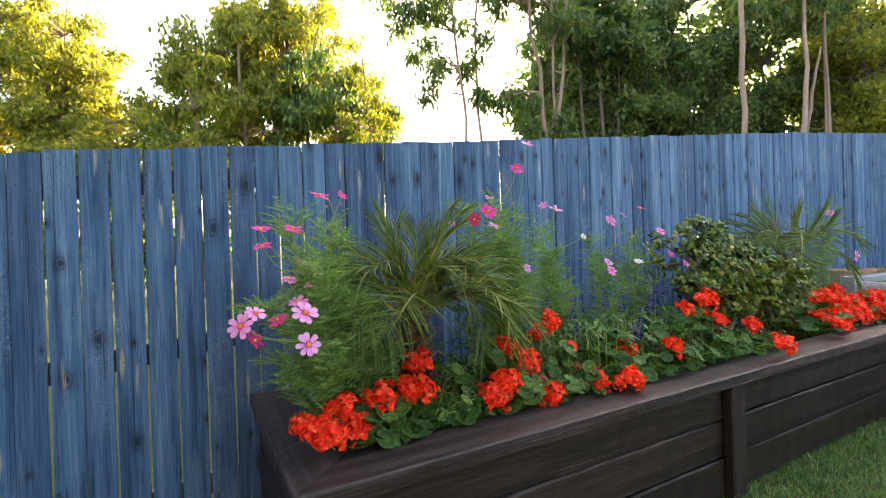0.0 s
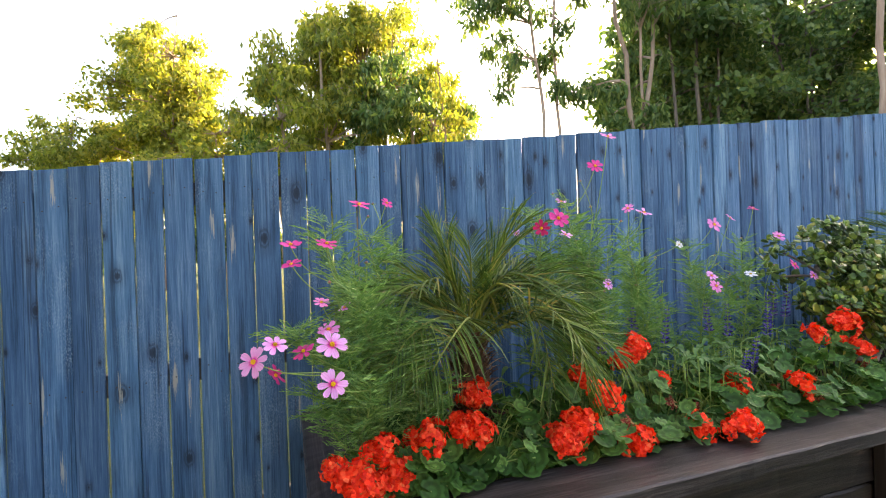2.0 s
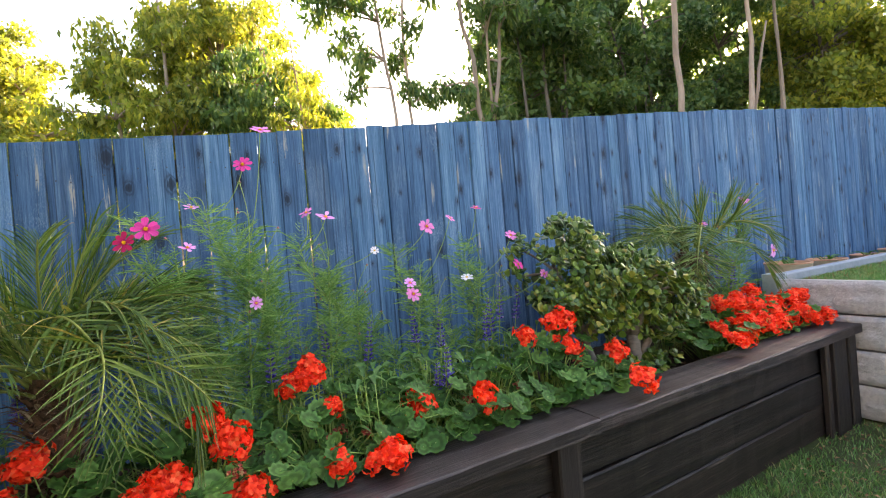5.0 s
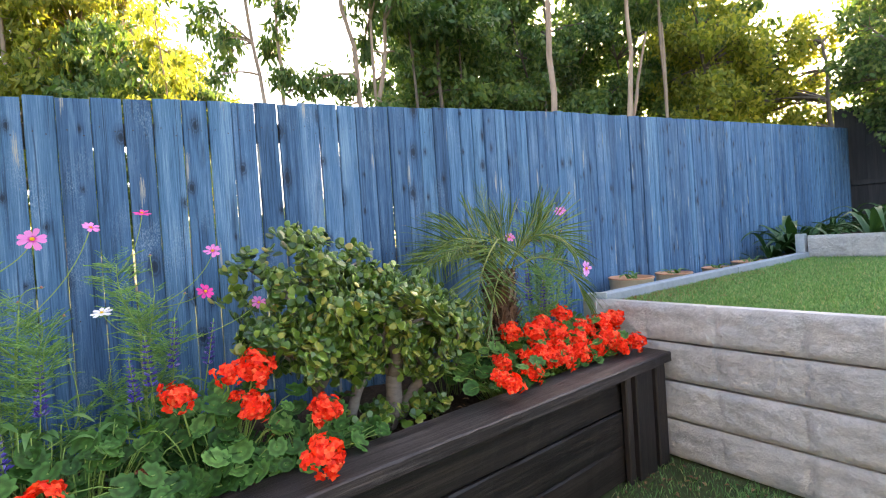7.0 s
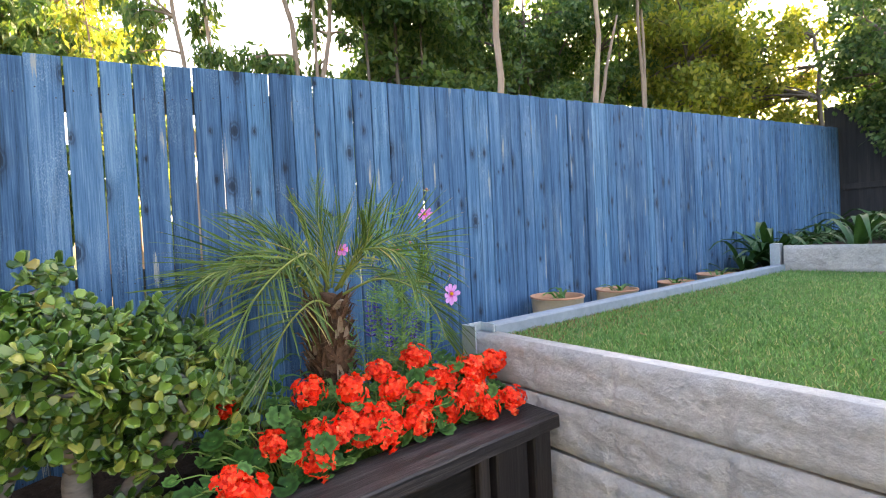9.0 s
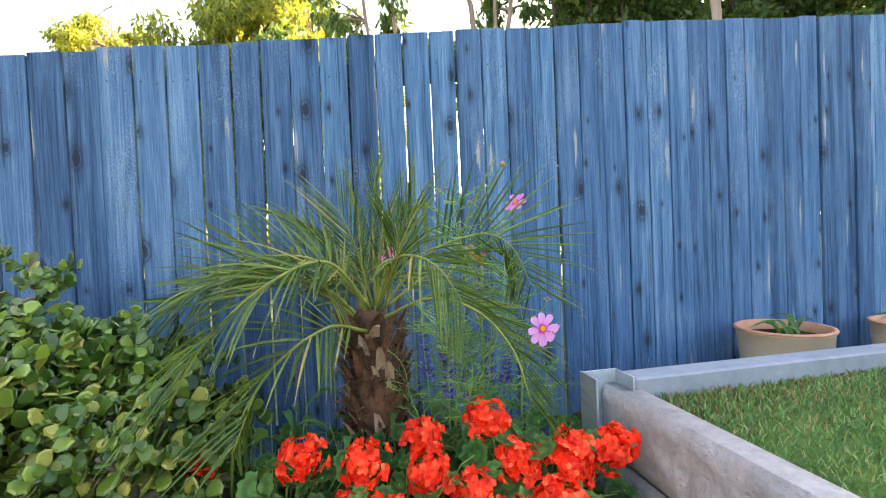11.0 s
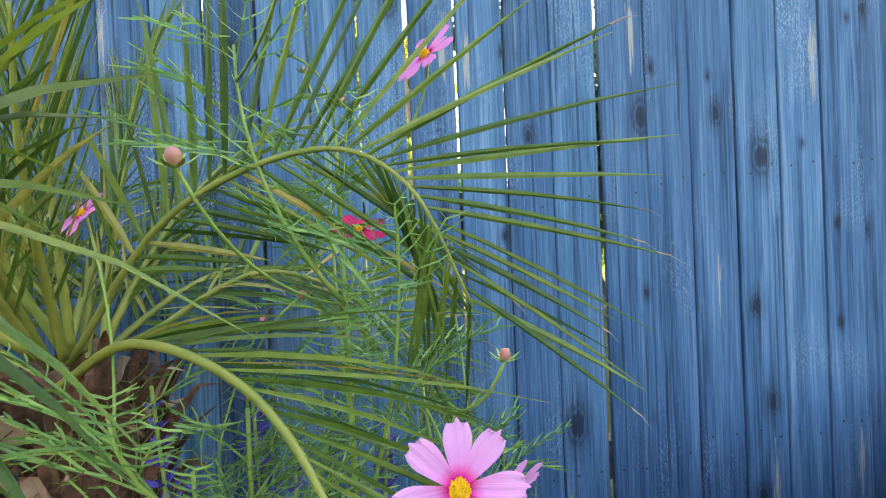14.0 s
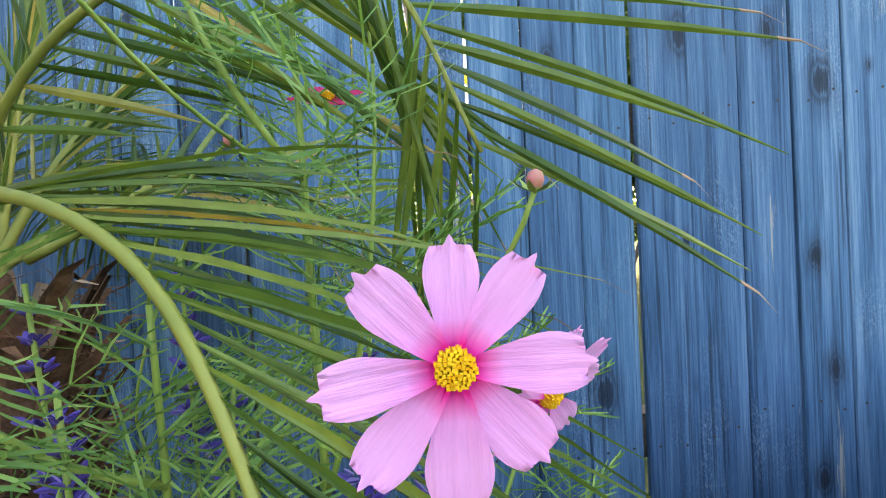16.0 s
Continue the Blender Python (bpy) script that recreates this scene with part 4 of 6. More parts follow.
palm(3.74, 1.745, 0.46, 0.58, 0.074, crown(2, [(3, 60, 170, 0.42, 1.1, 1.0), (3, 150, 215, 0.55, 0.9, 1.7), (2, 60, 120, 0.42, 0.8, 1.5)], 9),
     [([(3.76, 1.7, 1.05), (3.88, 1.66, 1.19), (4.02, 1.63, 1.245), (4.106, 1.612, 1.21), (4.16, 1.607, 1.1)], (0.1, -0.35, 1), 0.235, 0.12, 0.0, 0.0033),
      ([(3.76, 1.68, 1.03), (3.88, 1.6, 1.085), (3.99, 1.55, 1.05), (4.06, 1.5, 0.96), (4.09, 1.47, 0.84)], (0.9, 0.4, 0.1), 0.24, 0.35, 0.4, 0.0046, 1, 1),
      ([(3.75, 1.69, 1.05), (3.785, 1.57, 1.18), (3.825, 1.47, 1.2), (3.87, 1.41, 1.17), (3.91, 1.38, 1.1)], (1, 0.2, 0.5), 0.2, 0.55, 0.12, 0.0045),
      ([(3.73, 1.7, 1.06), (3.63, 1.6, 1.19), (3.5, 1.53, 1.15), (3.38, 1.48, 1.04), (3.3, 1.45, 0.9)], (0.3, 0.8, 0.5), 0.24, 0.3, 0.0, 0.005),
      ([(3.72, 1.68, 1.0), (3.62, 1.6, 1.03), (3.49, 1.52, 0.95), (3.42, 1.48, 0.8)], (0.5, 0.7, 0.4), 0.23, 0.3, 0.0, 0.0045),
      ([(3.73, 1.75, 1.06), (3.6, 1.74, 1.19), (3.42, 1.73, 1.2), (3.26, 1.72, 1.1)], (0.1, 0.6, 0.8), 0.23, 0.25, 0.0, 0.0045),
      ([(3.72, 1.8, 1.06), (3.55, 1.88, 1.2), (3.4, 1.94, 1.12)], (0.6, 0.7, 0.3), 0.2, 0.4, 0.0, 0.004),
      ([(3.78, 1.76, 1.05), (3.93, 1.8, 1.13), (4.08, 1.85, 1.05), (4.15, 1.88, 0.94)], (0.1, 0.8, 0.6), 0.2, 0.3, 0.0, 0.004),
      ([(3.77, 1.68, 1.06), (3.81, 1.59, 1.22), (3.845, 1.54, 1.33)], (1, 0.2, 0), 0.2, 0.0, 0.75, 0.004),
      ([(3.75, 1.72, 1.06), (3.765, 1.68, 1.22), (3.775, 1.66, 1.3)], (1, 0.2, 0), 0.17, 0.0, 0.9, 0.004),
      ([(3.75, 1.68, 1.06), (3.79, 1.54, 1.19), (3.785, 1.47, 1.27)], (1, 0.3, 0), 0.17, 0.0, 0.6, 0.004),
      ([(3.74, 1.72, 1.06), (3.7, 1.66, 1.22), (3.66, 1.62, 1.32)], (1, 0.2, 0.1), 0.19, 0.05, 0.5, 0.004)],
     "small feathery green palm with a shaggy brown trunk", 9, 0.21, 0.0076)

# ---- jade plant ----


def jade_cluster(seed):
    """A rosette of thick rounded leaves round a shoot tip."""
    r = random.Random(seed)
    g = Geo()
    for k in range(6):
        a, t = (k % 2) * math.pi + (k // 2) * 1.57 + r.uniform(-0.2, 0.2), k / 6
        d = V((math.cos(a), math.sin(a), 0.1 + 1.15 * t + r.uniform(-0.15, 0.15))).normalized()
        u = V((-math.sin(a), math.cos(a), 0))
        nrm = d.cross(u) * -1
        s = 0.0205 * (1.15 - 0.5 * t) * r.uniform(0.85, 1.15)
        c0 = V((0, 0, 0.03 * t - 0.01)) + d * s * 0.4
        n = 8
        top, rim, low = [], [], []
        for q in range(n):
            b = 2 * math.pi * q / n
            ex = d * (s * 0.75 + math.cos(b) * s * 0.98) + u * math.sin(b) * s * 0.86 * (1.12 if math.cos(b) > 0 else 0.72)
            mid = d * s * 0.75
            curl = nrm * s * 0.16 * (1 + math.cos(b))
            rim.append(c0 + ex + curl)
            top.append(c0 + mid + (ex - mid) * 0.86 + curl * 0.8 + nrm * 0.0017)
            low.append(c0 + mid + (ex - mid) * 0.8 + curl * 0.7 - nrm * 0.003)
        vs = top + rim + low
        fs = [tuple(range(n)), tuple(range(2 * n, 3 * n))[::-1]]
        for q in range(n):
            q2 = (q + 1) % n
            fs += [(q, q + n, q2 + n, q2), (q + n, q + 2 * n, q2 + 2 * n, q2 + n)]
        g.add(vs, fs)
    return g.mesh("rosette", M_JADE)


def jade(cx, cy, z0):
    r = random.Random(77)
    p = thing("jade_plant", "bushy green jade plant with thick grey ringed branches", "succulent", (cx, cy, z0))
    p.scale = (0.92, 0.92, 1.0)
    variants = [jade_cluster(k) for k in range(6)]
    tips = []

    def limb(a, b, r0, r1, name="branch", wob=0.02):
        mid = (V(a) + V(b)) / 2 + V((r.uniform(-wob, wob), r.uniform(-wob, wob), r.uniform(-wob, wob)))
        pts = bez(a, mid * 2 - (V(a) + V(b)) / 2, b, 9)
        g = Geo()
        g.tube(pts, [(r0 + (r1 - r0) * i / 8) * (1 + 0.07 * (i % 2)) for i in range(9)], 9)
        part(name, g.mesh(name, M_JADE_BARK, True), p, "thick grey ringed stem" if name == "trunk" else "")
        return pts
    # trunks, then forks, then twigs
    roots = [((-0.15, 0.02, 0), (-0.24, 0.0, 0.2), 0.032, [(-0.36, -0.02, 0.36), (-0.3, 0.12, 0.58), (-0.14, -0.1, 0.4)]),
             ((-0.11, 0.0, 0), (-0.05, -0.02, 0.22), 0.026, [(-0.12, 0.08, 0.62), (0.02, -0.12, 0.45), (-0.2, -0.1, 0.42), (-0.02, 0.1, 0.52)]),
             ((0.06, 0.0, 0), (0.09, -0.03, 0.2), 0.042, [(0.1, 0.06, 0.5), (0.22, -0.08, 0.42), (-0.02, -0.12, 0.36), (0.2, 0.12, 0.46)]),
             ((0.14, 0.03, 0), (0.27, 0.0, 0.16), 0.03, [(0.42, 0.02, 0.26), (0.36, -0.12, 0.3), (0.44, 0.14, 0.3), (0.3, 0.12, 0.4)])]
    for a, b, rad, forks in roots:
        limb(a, b, rad, rad * 0.75, "trunk")
        for f in forks:
            pts = limb(b, f, rad * 0.62, rad * 0.3, "branch", 0.04)
            tips.append(V(f))
            for q in range(5):
                s = pts[r.randint(4, 8)]
                e = s + V((r.uniform(-0.15, 0.15), r.uniform(-0.15, 0.15), r.uniform(-0.01, 0.15)))
                limb(s, e, rad * 0.24, 0.005, "branch", 0.02)
                tips.append(e)
    spots = []
    for tip in tips:
        for q in range(9):
            spots.append(tip + V((r.gauss(0, 0.042), r.gauss(0, 0.045), r.gauss(0.012, 0.032))))
    # the full rounded canopy: lower and wider on one side, a taller shoot on the other
    for cx, cy, cz, sx, sy, sz, n in ((-0.02, 0.0, 0.42, 0.33, 0.26, 0.22, 190), (0.3, 0.0, 0.3, 0.28, 0.24, 0.16, 110), (-0.26, 0.03, 0.62, 0.16, 0.15, 0.2, 80), (-0.36, 0.02, 0.4, 0.16, 0.16, 0.1, 70)):
        for k in range(n):
            v = V((r.gauss(0, 1), r.gauss(0, 1), r.gauss(0.15, 1))).normalized() * r.uniform(0.75, 1.0)
            if v.y < 0.45:
                spots.append(V((cx + v.x * sx, cy + v.y * sy, cz + v.z * sz)))
    spots.sort(key=lambda o: o.y)
    rest = Geo()
    for k, o in enumerate(spots):
        d = V((r.gauss(0, 0.6), r.gauss(-0.5, 0.5), r.uniform(0.2, 1.0)))
        m = turned(d, r.uniform(0, 6.28), o, r.uniform(0.7, 1.1))
        me = variants[r.randrange(6)]
        if k < 300:
            part("rosette", me, p, at=m)
        else:
            rest.add([m @ v.co for v in me.vertices], [tuple(q.vertices) for q in me.polygons])
    tagged(part("foliage", rest.mesh("foliage", M_JADE), p), kind="stuff")
    for k in range(48):
        o = V((r.uniform(-0.24, 0.3), r.uniform(-0.18, 0.02), r.uniform(0.02, 0.1)))
        part("rosette", variants[r.randrange(6)], p, at=turned((r.gauss(0, 0.5), -0.4, 0.8), r.uniform(0, 6.28), o, r.uniform(0.8, 1.2)))


jade(2.9, 1.63, 0.48)

# ---- cosmos ----


def petal_mesh(kind, notch, cup, half):
    """A petal along +y, one unit long, with a toothed tip."""
    g = Geo()
    cols, rows = 12, 12
    for j in range(rows + 1):
        t = j / rows
        w = half * (0.18 + 0.82 * min(1, (t / 0.62)) ** 0.8) * (1.0 if t < 0.66 else 1 - 0.5 * ((t - 0.66) / 0.34) ** 2.2)
        for i in range(cols + 1):
            u = i / cols * 2 - 1
            tip = 0.0
            if j == rows:
                tip = (0.028 * math.cos(u * 7.2) * (1 - 0.3 * abs(u)) - 0.02) * notch - 0.13 * u * u
            g.v.append((u * w, 0.06 + 0.94 * t + tip, cup * t * t + 0.05 * u * u * (1 - t) + 0.012 * math.cos(u * 9) * t))
    g.f = [(j * (cols + 1) + i, j * (cols + 1) + i + 1, (j + 1) * (cols + 1) + i + 1, (j + 1) * (cols + 1) + i) for j in range(rows) for i in range(cols)]
    return g.mesh("petal", PETALS[kind], True)


PETAL_MESH = {k: [petal_mesh(k, 1.0, 0.04, 0.22), petal_mesh(k, 1.3, 0.1, 0.205), petal_mesh(k, 0.8, -0.05, 0.235)] for k in PETALS}


def disc_mesh():
    g = Geo()
    rr = random.Random(2)
    for k in range(70):
        a, q = k * 2.39996, math.sqrt(k / 70)
        h = 0.1 + 0.07 * (1 - q * q) + rr.uniform(-0.02, 0.03)
        x, y, s = 0.145 * q * math.cos(a), 0.145 * q * math.sin(a), 0.021
        g.add([(x - s, y - s, 0), (x + s, y - s, 0), (x + s, y + s, 0), (x - s, y + s, 0), (x - s * .6, y - s * .6, h), (x + s * .6, y - s * .6, h), (x + s * .6, y + s * .6, h), (x - s * .6, y + s * .6, h)],
              [(0, 1, 5, 4), (1, 2, 6, 5), (2, 3, 7, 6), (3, 0, 4, 7), (4, 5, 6, 7)])
    return g.mesh("disc", M_DISC)


def calyx_mesh():
    g = Geo()
    for k in range(8):
        a = k * math.pi / 4
        d = V((math.cos(a), math.sin(a), 0))
        g.blade([d * 0.05 + V((0, 0, -0.1)), d * 0.2 + V((0, 0, -0.03)), d * 0.42 + V((0, 0, -0.05))], [0.08, 0.09, 0.01], d.cross(V((0, 0, 1))))
    g.tube([(0, 0, -0.16), (0, 0, -0.08), (0, 0, 0.0)], [0.05, 0.13, 0.12], 8)
    return g.mesh("calyx", M_STEM)


M_BUD = plain("green_pink_bud", (0.18, 0.2, 0.05), (0.6, 0.12, 0.22), 6.0, 0.5, 0.4, 0.2)


def bud_mesh():
    g = Geo()
    n = 8
    prof = [(0.02, -0.16), (0.09, -0.08), (0.12, 0.02), (0.09, 0.11), (0.02, 0.15)]
    for rr, zz in prof:
        g.v += [(rr * math.cos(2 * math.pi * k / n), rr * math.sin(2 * math.pi * k / n), zz) for k in range(n)]
    g.f = [(i * n + k, i * n + (k + 1) % n, (i + 1) * n + (k + 1) % n, (i + 1) * n + k) for i in range(len(prof) - 1) for k in range(n)]
    for k in range(8):
        a = k * math.pi / 4
        d = V((math.cos(a), math.sin(a), 0))
        g.blade([d * 0.05 + V((0, 0, -0.13)), d * 0.2 + V((0, 0, -0.08)), d * 0.36 + V((0, 0, 0.02))], [0.06, 0.1, 0.015], d.cross(V((0, 0, 1))))
    me = g.mesh("bud", M_BUD, True)
    me.materials.append(M_STEM)
    for f in me.polygons:
        if f.index >= (len(prof) - 1) * n or f.index < n:
            f.material_index = 1
    return me


DISC, CALYX, BUD = disc_mesh(), calyx_mesh(), bud_mesh()


def cosmos_flower(parent, kind, at, facing, radius, r, petals=8, level=False):
    """A flower head: calyx, with its petals and yellow disc under it."""
    head = part("flower", CALYX, parent, at=turned(facing, 0.03 if level else r.uniform(0, 6.28), at, radius))
    for k in range(petals):
        m = Matrix.Rotation(2 * math.pi * k / petals + r.uniform(-0.1, 0.1), 4, 'Z') @ Matrix.Translation((0, 0, 0.004 * (k % 2) * 3)) @ Matrix.Rotation(r.uniform(-0.16, 0.2), 4, 'X')
        part("petal", PETAL_MESH[kind][r.randrange(3)], head, at=m @ Matrix.Scale(r.uniform(0.93, 1.05), 4))
    part("disc", DISC, head, "yellow flower disc")
    return head


def feather_leaf(g, base, d, size, r, w=0.0019):
    """A finely cut leaf: a thread with forked side threads."""
    d = V(d).normalized()
    side = d.cross(V((r.uniform(-0.3, 0.3), r.uniform(-0.3, 0.3), 1))).normalized()
    up = side.cross(d)
    p, dv = V(base), d.copy()
    n = 6
    for i in range(n):
        q = p + dv * size / n
        g.blade([p, q], [w, w], up + side * 0.5)
        if i > 0:
            for sg in (-1, 1):
                ln = size * (0.42 - 0.05 * i) * r.uniform(0.7, 1.2)
                e = (dv * 0.75 + side * sg + up * r.uniform(-0.2, 0.3)).normalized()
                m = q + e * ln * 0.5
                g.blade([q, m, m + (e + dv * 0.5).normalized() * ln * 0.5], [w, w, w * 0.4], up)
                e2 = (e + dv * 0.9 * sg + side * 0.4).normalized()
                g.blade([m, m + e2 * ln * 0.45], [w, w * 0.4], up)
        p = q
        dv = (dv + V((0, 0, -0.06))).normalized()


def cosmos_plant(base, height, flowers, seed, leaves=1.0, buds=4, lean=(0, 0), label="tall cosmos plant with feathery green leaves and pink flowers", spread=0.12, thread=0.002, leaf=(0.05, 0.1), level=False):
    r = random.Random(seed)
    b = V(base)
    p = thing("cosmos_plant", label, "flowering plant", b, "cosmos in the planter")
    gs, gl = Geo(), Geo()
    top = V((lean[0], lean[1], height))
    main = bez((0, 0, -0.02), V((lean[0] * 0.2, lean[1] * 0.2, height * 0.55)), top, 14)
    gs.tube(main, [0.0052 * (1 - 0.65 * i / 13) for i in range(14)], 6)
    branches = [main]
    for k in range(5):
        s = main[2 + 2 * k]
        a = k * 2.4 + r.uniform(0, 1)
        e = s + V((math.cos(a) * spread * r.uniform(0.6, 1.3), math.sin(a) * spread * r.uniform(0.5, 0.9), height * r.uniform(0.22, 0.4)))
        br = bez(s, (s + e) / 2 + V((math.cos(a) * 0.05, math.sin(a) * 0.05, -0.01)), e, 9)
        gs.tube(br, [0.003 * (1 - 0.6 * i / 8) for i in range(9)], 5)
        branches.append(br)
    for bi, br in enumerate(branches):
        for i in range(1, len(br)):
            for q in range(max(1, int(6.5 * leaves * (1.0 if bi == 0 else 1.15)))):
                a = r.uniform(0, 6.28)
                s = br[i - 1].lerp(br[i], r.random())
                feather_leaf(gl, s, (math.cos(a), math.sin(a), r.uniform(0.1, 1.5)), r.uniform(*leaf), r, thread)
    nb = 0
    for f in flowers:
        kind, f_at, rad, face = f[0], V(f[1]) - b, f[2], V(f[3])
        br = branches[min(range(len(branches)), key=lambda k: (branches[k][-1] - f_at).length)]
        s = br[-2] if f_at.z > br[-2].z else min(br, key=lambda q: abs(q.z - f_at.z + 0.12) + 0.3 * (q - f_at).length)
        neck = f_at - face.normalized() * rad * 0.12
        stem = bez(s, V((f_at.x * 0.75 + s.x * 0.25, f_at.y * 0.75 + s.y * 0.25, min(s.z, f_at.z) * 0.55 + 0.45 * f_at.z)) - face.normalized() * 0.03, neck, 10)
        gs.tube(stem, 0.0014, 5)
        if kind == 'b':
            part("bud", BUD, p, "closed pink bud", at=turned(face, 0, f_at, rad))
        else:
            cosmos_flower(p, kind, f_at, face, rad, r, level=level)
    for k in range(buds):
        br = branches[k % len(branches)]
        a = r.uniform(0, 6.28)
        e = br[-1] + V((math.cos(a) * 0.05, math.sin(a) * 0.05, r.uniform(0.04, 0.16)))
        gs.tube(bez(br[-1], br[-1] + V((0, 0, 0.06)), e, 6), 0.0012, 5)
        part("bud", BUD, p, "closed green and pink bud", at=turned((r.uniform(-0.3, 0.3), r.uniform(-0.3, 0.3), 1), 0, e, 0.03))
    part("stem", gs.mesh("stem", M_STEM, True), p)
    part("foliage", gl.mesh("foliage", M_COS_LEAF), p, "fine feathery green leaves")


def fl(kind, x, y, z, rad=0.03, face=(-0.2, -0.8, 0.5)):
    return (kind, (x, y, z), rad, face)


SOIL = 0.47
cosmos_plant((0.36, 1.44, SOIL), 0.55, [fl('l', 0.10, 1.19, 1.0, 0.034, (-0.5, -0.8, 0.5)), fl('l', 0.14, 1.25, 1.02, 0.03, (0.2, -0.6, 0.9)), fl('l', 0.255, 1.19, 0.936, 0.034, (0.1, -1, 0.4)), fl('d', 0.14, 1.27, 0.95, 0.028, (-0.6, -0.5, -0.3))], 1, 1.5, 3, (-0.06, -0.06))
cosmos_plant((0.42, 1.46, SOIL), 0.62, [fl('l', 0.26, 1.24, 1.01, 0.038, (0.1, -0.7, 0.7)), fl('d', 0.20, 1.3, 0.99, 0.028, (-0.4, -0.4, 0.8)), fl('m', 0.26, 1.33, 1.03, 0.03, (0, -0.5, 0.9)), fl('m', 0.25, 1.4, 1.09, 0.024, (0.1, -0.4, 0.9))], 2, 1.6, 3, (-0.05, -0.03))
cosmos_plant((0.48, 1.5, SOIL), 0.5, [], 22, 1.7, 2, (0.03, -0.02), label="feathery green cosmos plant in bud")
cosmos_plant((0.40, 1.56, SOIL), 0.72, [fl('d', 0.18, 1.4, 1.19, 0.028, (-0.3, -0.4, 0.9)), fl('d', 0.18, 1.42, 1.24, 0.03, (0.1, -0.5, 1)), fl('d', 0.27, 1.42, 1.24, 0.03, (0.2, -0.5, 0.9)), fl('l', 0.31, 1.42, 1.07, 0.022, (-0.5, -0.2, 0.6))], 3, 1.4, 3, (-0.05, -0.02))
cosmos_plant((0.5, 1.7, SOIL), 0.76, [fl('d', 0.37, 1.5, 1.35, 0.034, (0.1, -0.4, 1)), fl('d', 0.46, 1.55, 1.36, 0.022, (0.4, -0.5, 0.5))], 4, 1.2, 4, (-0.03, -0.05))
cosmos_plant((1.08, 1.6, SOIL), 0.74, [fl('d', 0.99, 1.45, 1.30, 0.036, (-0.1, -1, 0.5)), fl('c', 0.94, 1.47, 1.27, 0.03, (-0.3, -0.9, 0.4)), fl('l', 1.08, 1.55, 1.25, 0.026, (0.1, -0.5, 0.9)), fl('l', 0.92, 1.6, 1.26, 0.018, (0, -0.8, 0.6))], 5, 1.3, 4, (-0.03, 0))
cosmos_plant((1.22, 1.68, SOIL), 0.84, [fl('l', 1.10, 1.6, 1.37, 0.022, (0, -0.5, 1)), fl('d', 1.25, 1.6, 1.50, 0.032, (-0.2, -0.8, 0.6)), fl('m', 1.31, 1.6, 1.61, 0.032, (0.1, -0.6, 0.8))], 6, 1.3, 7, (0.04, -0.04))
cosmos_plant((1.3, 1.72, SOIL), 0.7, [fl('l', 1.25, 1.55, 1.07, 0.022, (0, -1, 0.2))], 23, 1.4, 4, (0.0, 0))
cosmos_plant((1.5, 1.72, SOIL), 0.72, [fl('l', 1.51, 1.65, 1.33, 0.036, (0.1, -0.6, 0.9)), fl('m', 1.45, 1.67, 1.35, 0.026, (-0.5, -0.4, 0.8)), fl('w', 1.68, 1.65, 1.20, 0.018, (0, -0.8, 0.3))], 7, 1.1, 5, (0.02, -0.03))
cosmos_plant((1.85, 1.74, SOIL), 0.62, [fl('m', 1.93, 1.7, 1.28, 0.036, (-0.1, -1, 0.5)), fl('m', 2.06, 1.73, 1.31, 0.026, (0.3, -0.6, 0.7)), fl('l', 1.79, 1.6, 1.07, 0.026, (0, -0.8, 0.7)), fl('m', 1.79, 1.58, 1.03, 0.03, (0, -0.9, 0.5))], 8, 1.2, 5, (0.04, -0.03))
cosmos_plant((2.15, 1.78, SOIL), 0.62, [fl('d', 2.19, 1.72, 1.35, 0.026, (0, -0.4, 1)), fl('m', 2.39, 1.75, 1.22, 0.03, (-0.3, -0.6, 0.7)), fl('d', 2.34, 1.65, 1.09, 0.028, (0.2, -0.8, 0.5)), fl('w', 2.07, 1.65, 1.06, 0.028, (-0.2, -0.4, 0.9)), fl('m', 2.51, 1.68, 1.03, 0.026, (0, -0.8, 0.4))], 9, 1.2, 5, (0.06, -0.03))
cosmos_plant((1.66, 1.86, SOIL), 0.55, [], 24, 1.2, 5, (0.0, -0.03), label="feathery green cosmos plant in bud")
cosmos_plant((4.04, 1.72, SOIL), 0.8, [fl('m', 4.129, 1.624, 1.326, 0.034, (-0.6, -0.5, 0.6)), fl('b', 4.052, 1.5, 1.41, 0.05, (0, -0.2, 1)), fl('b', 3.965, 1.5, 1.215, 0.045, (0, -0.3, 1)), fl('c', 4.05, 1.74, 1.176, 0.036, (0.1, -0.5, 0.85))], 10, 0.42, 5, (0.0, -0.06), spread=0.12, thread=0.0019, leaf=(0.08, 0.13))
cosmos_plant((4.16, 1.74, SOIL), 0.5, [fl('l', 4.129, 1.478, 1.01, 0.0435, (-0.04, -1, 0.1)), fl('l', 4.163, 1.5, 0.993, 0.03, (0.45, -0.6, -0.45)), fl('b', 4.172, 1.537, 1.073, 0.035, (0.05, -0.15, 1))], 11, 0.3, 2, (0.0, -0.06), spread=0.09, thread=0.0019, leaf=(0.06, 0.1), level=True)
cosmos_plant((3.94, 1.68, SOIL), 0.55, [fl('m', 3.787, 1.69, 1.2, 0.03, (-0.4, -0.6, 0.6))], 25, 0.42, 3, (0.02, -0.06), spread=0.12, thread=0.0019, leaf=(0.08, 0.12))

# ---- geraniums ----


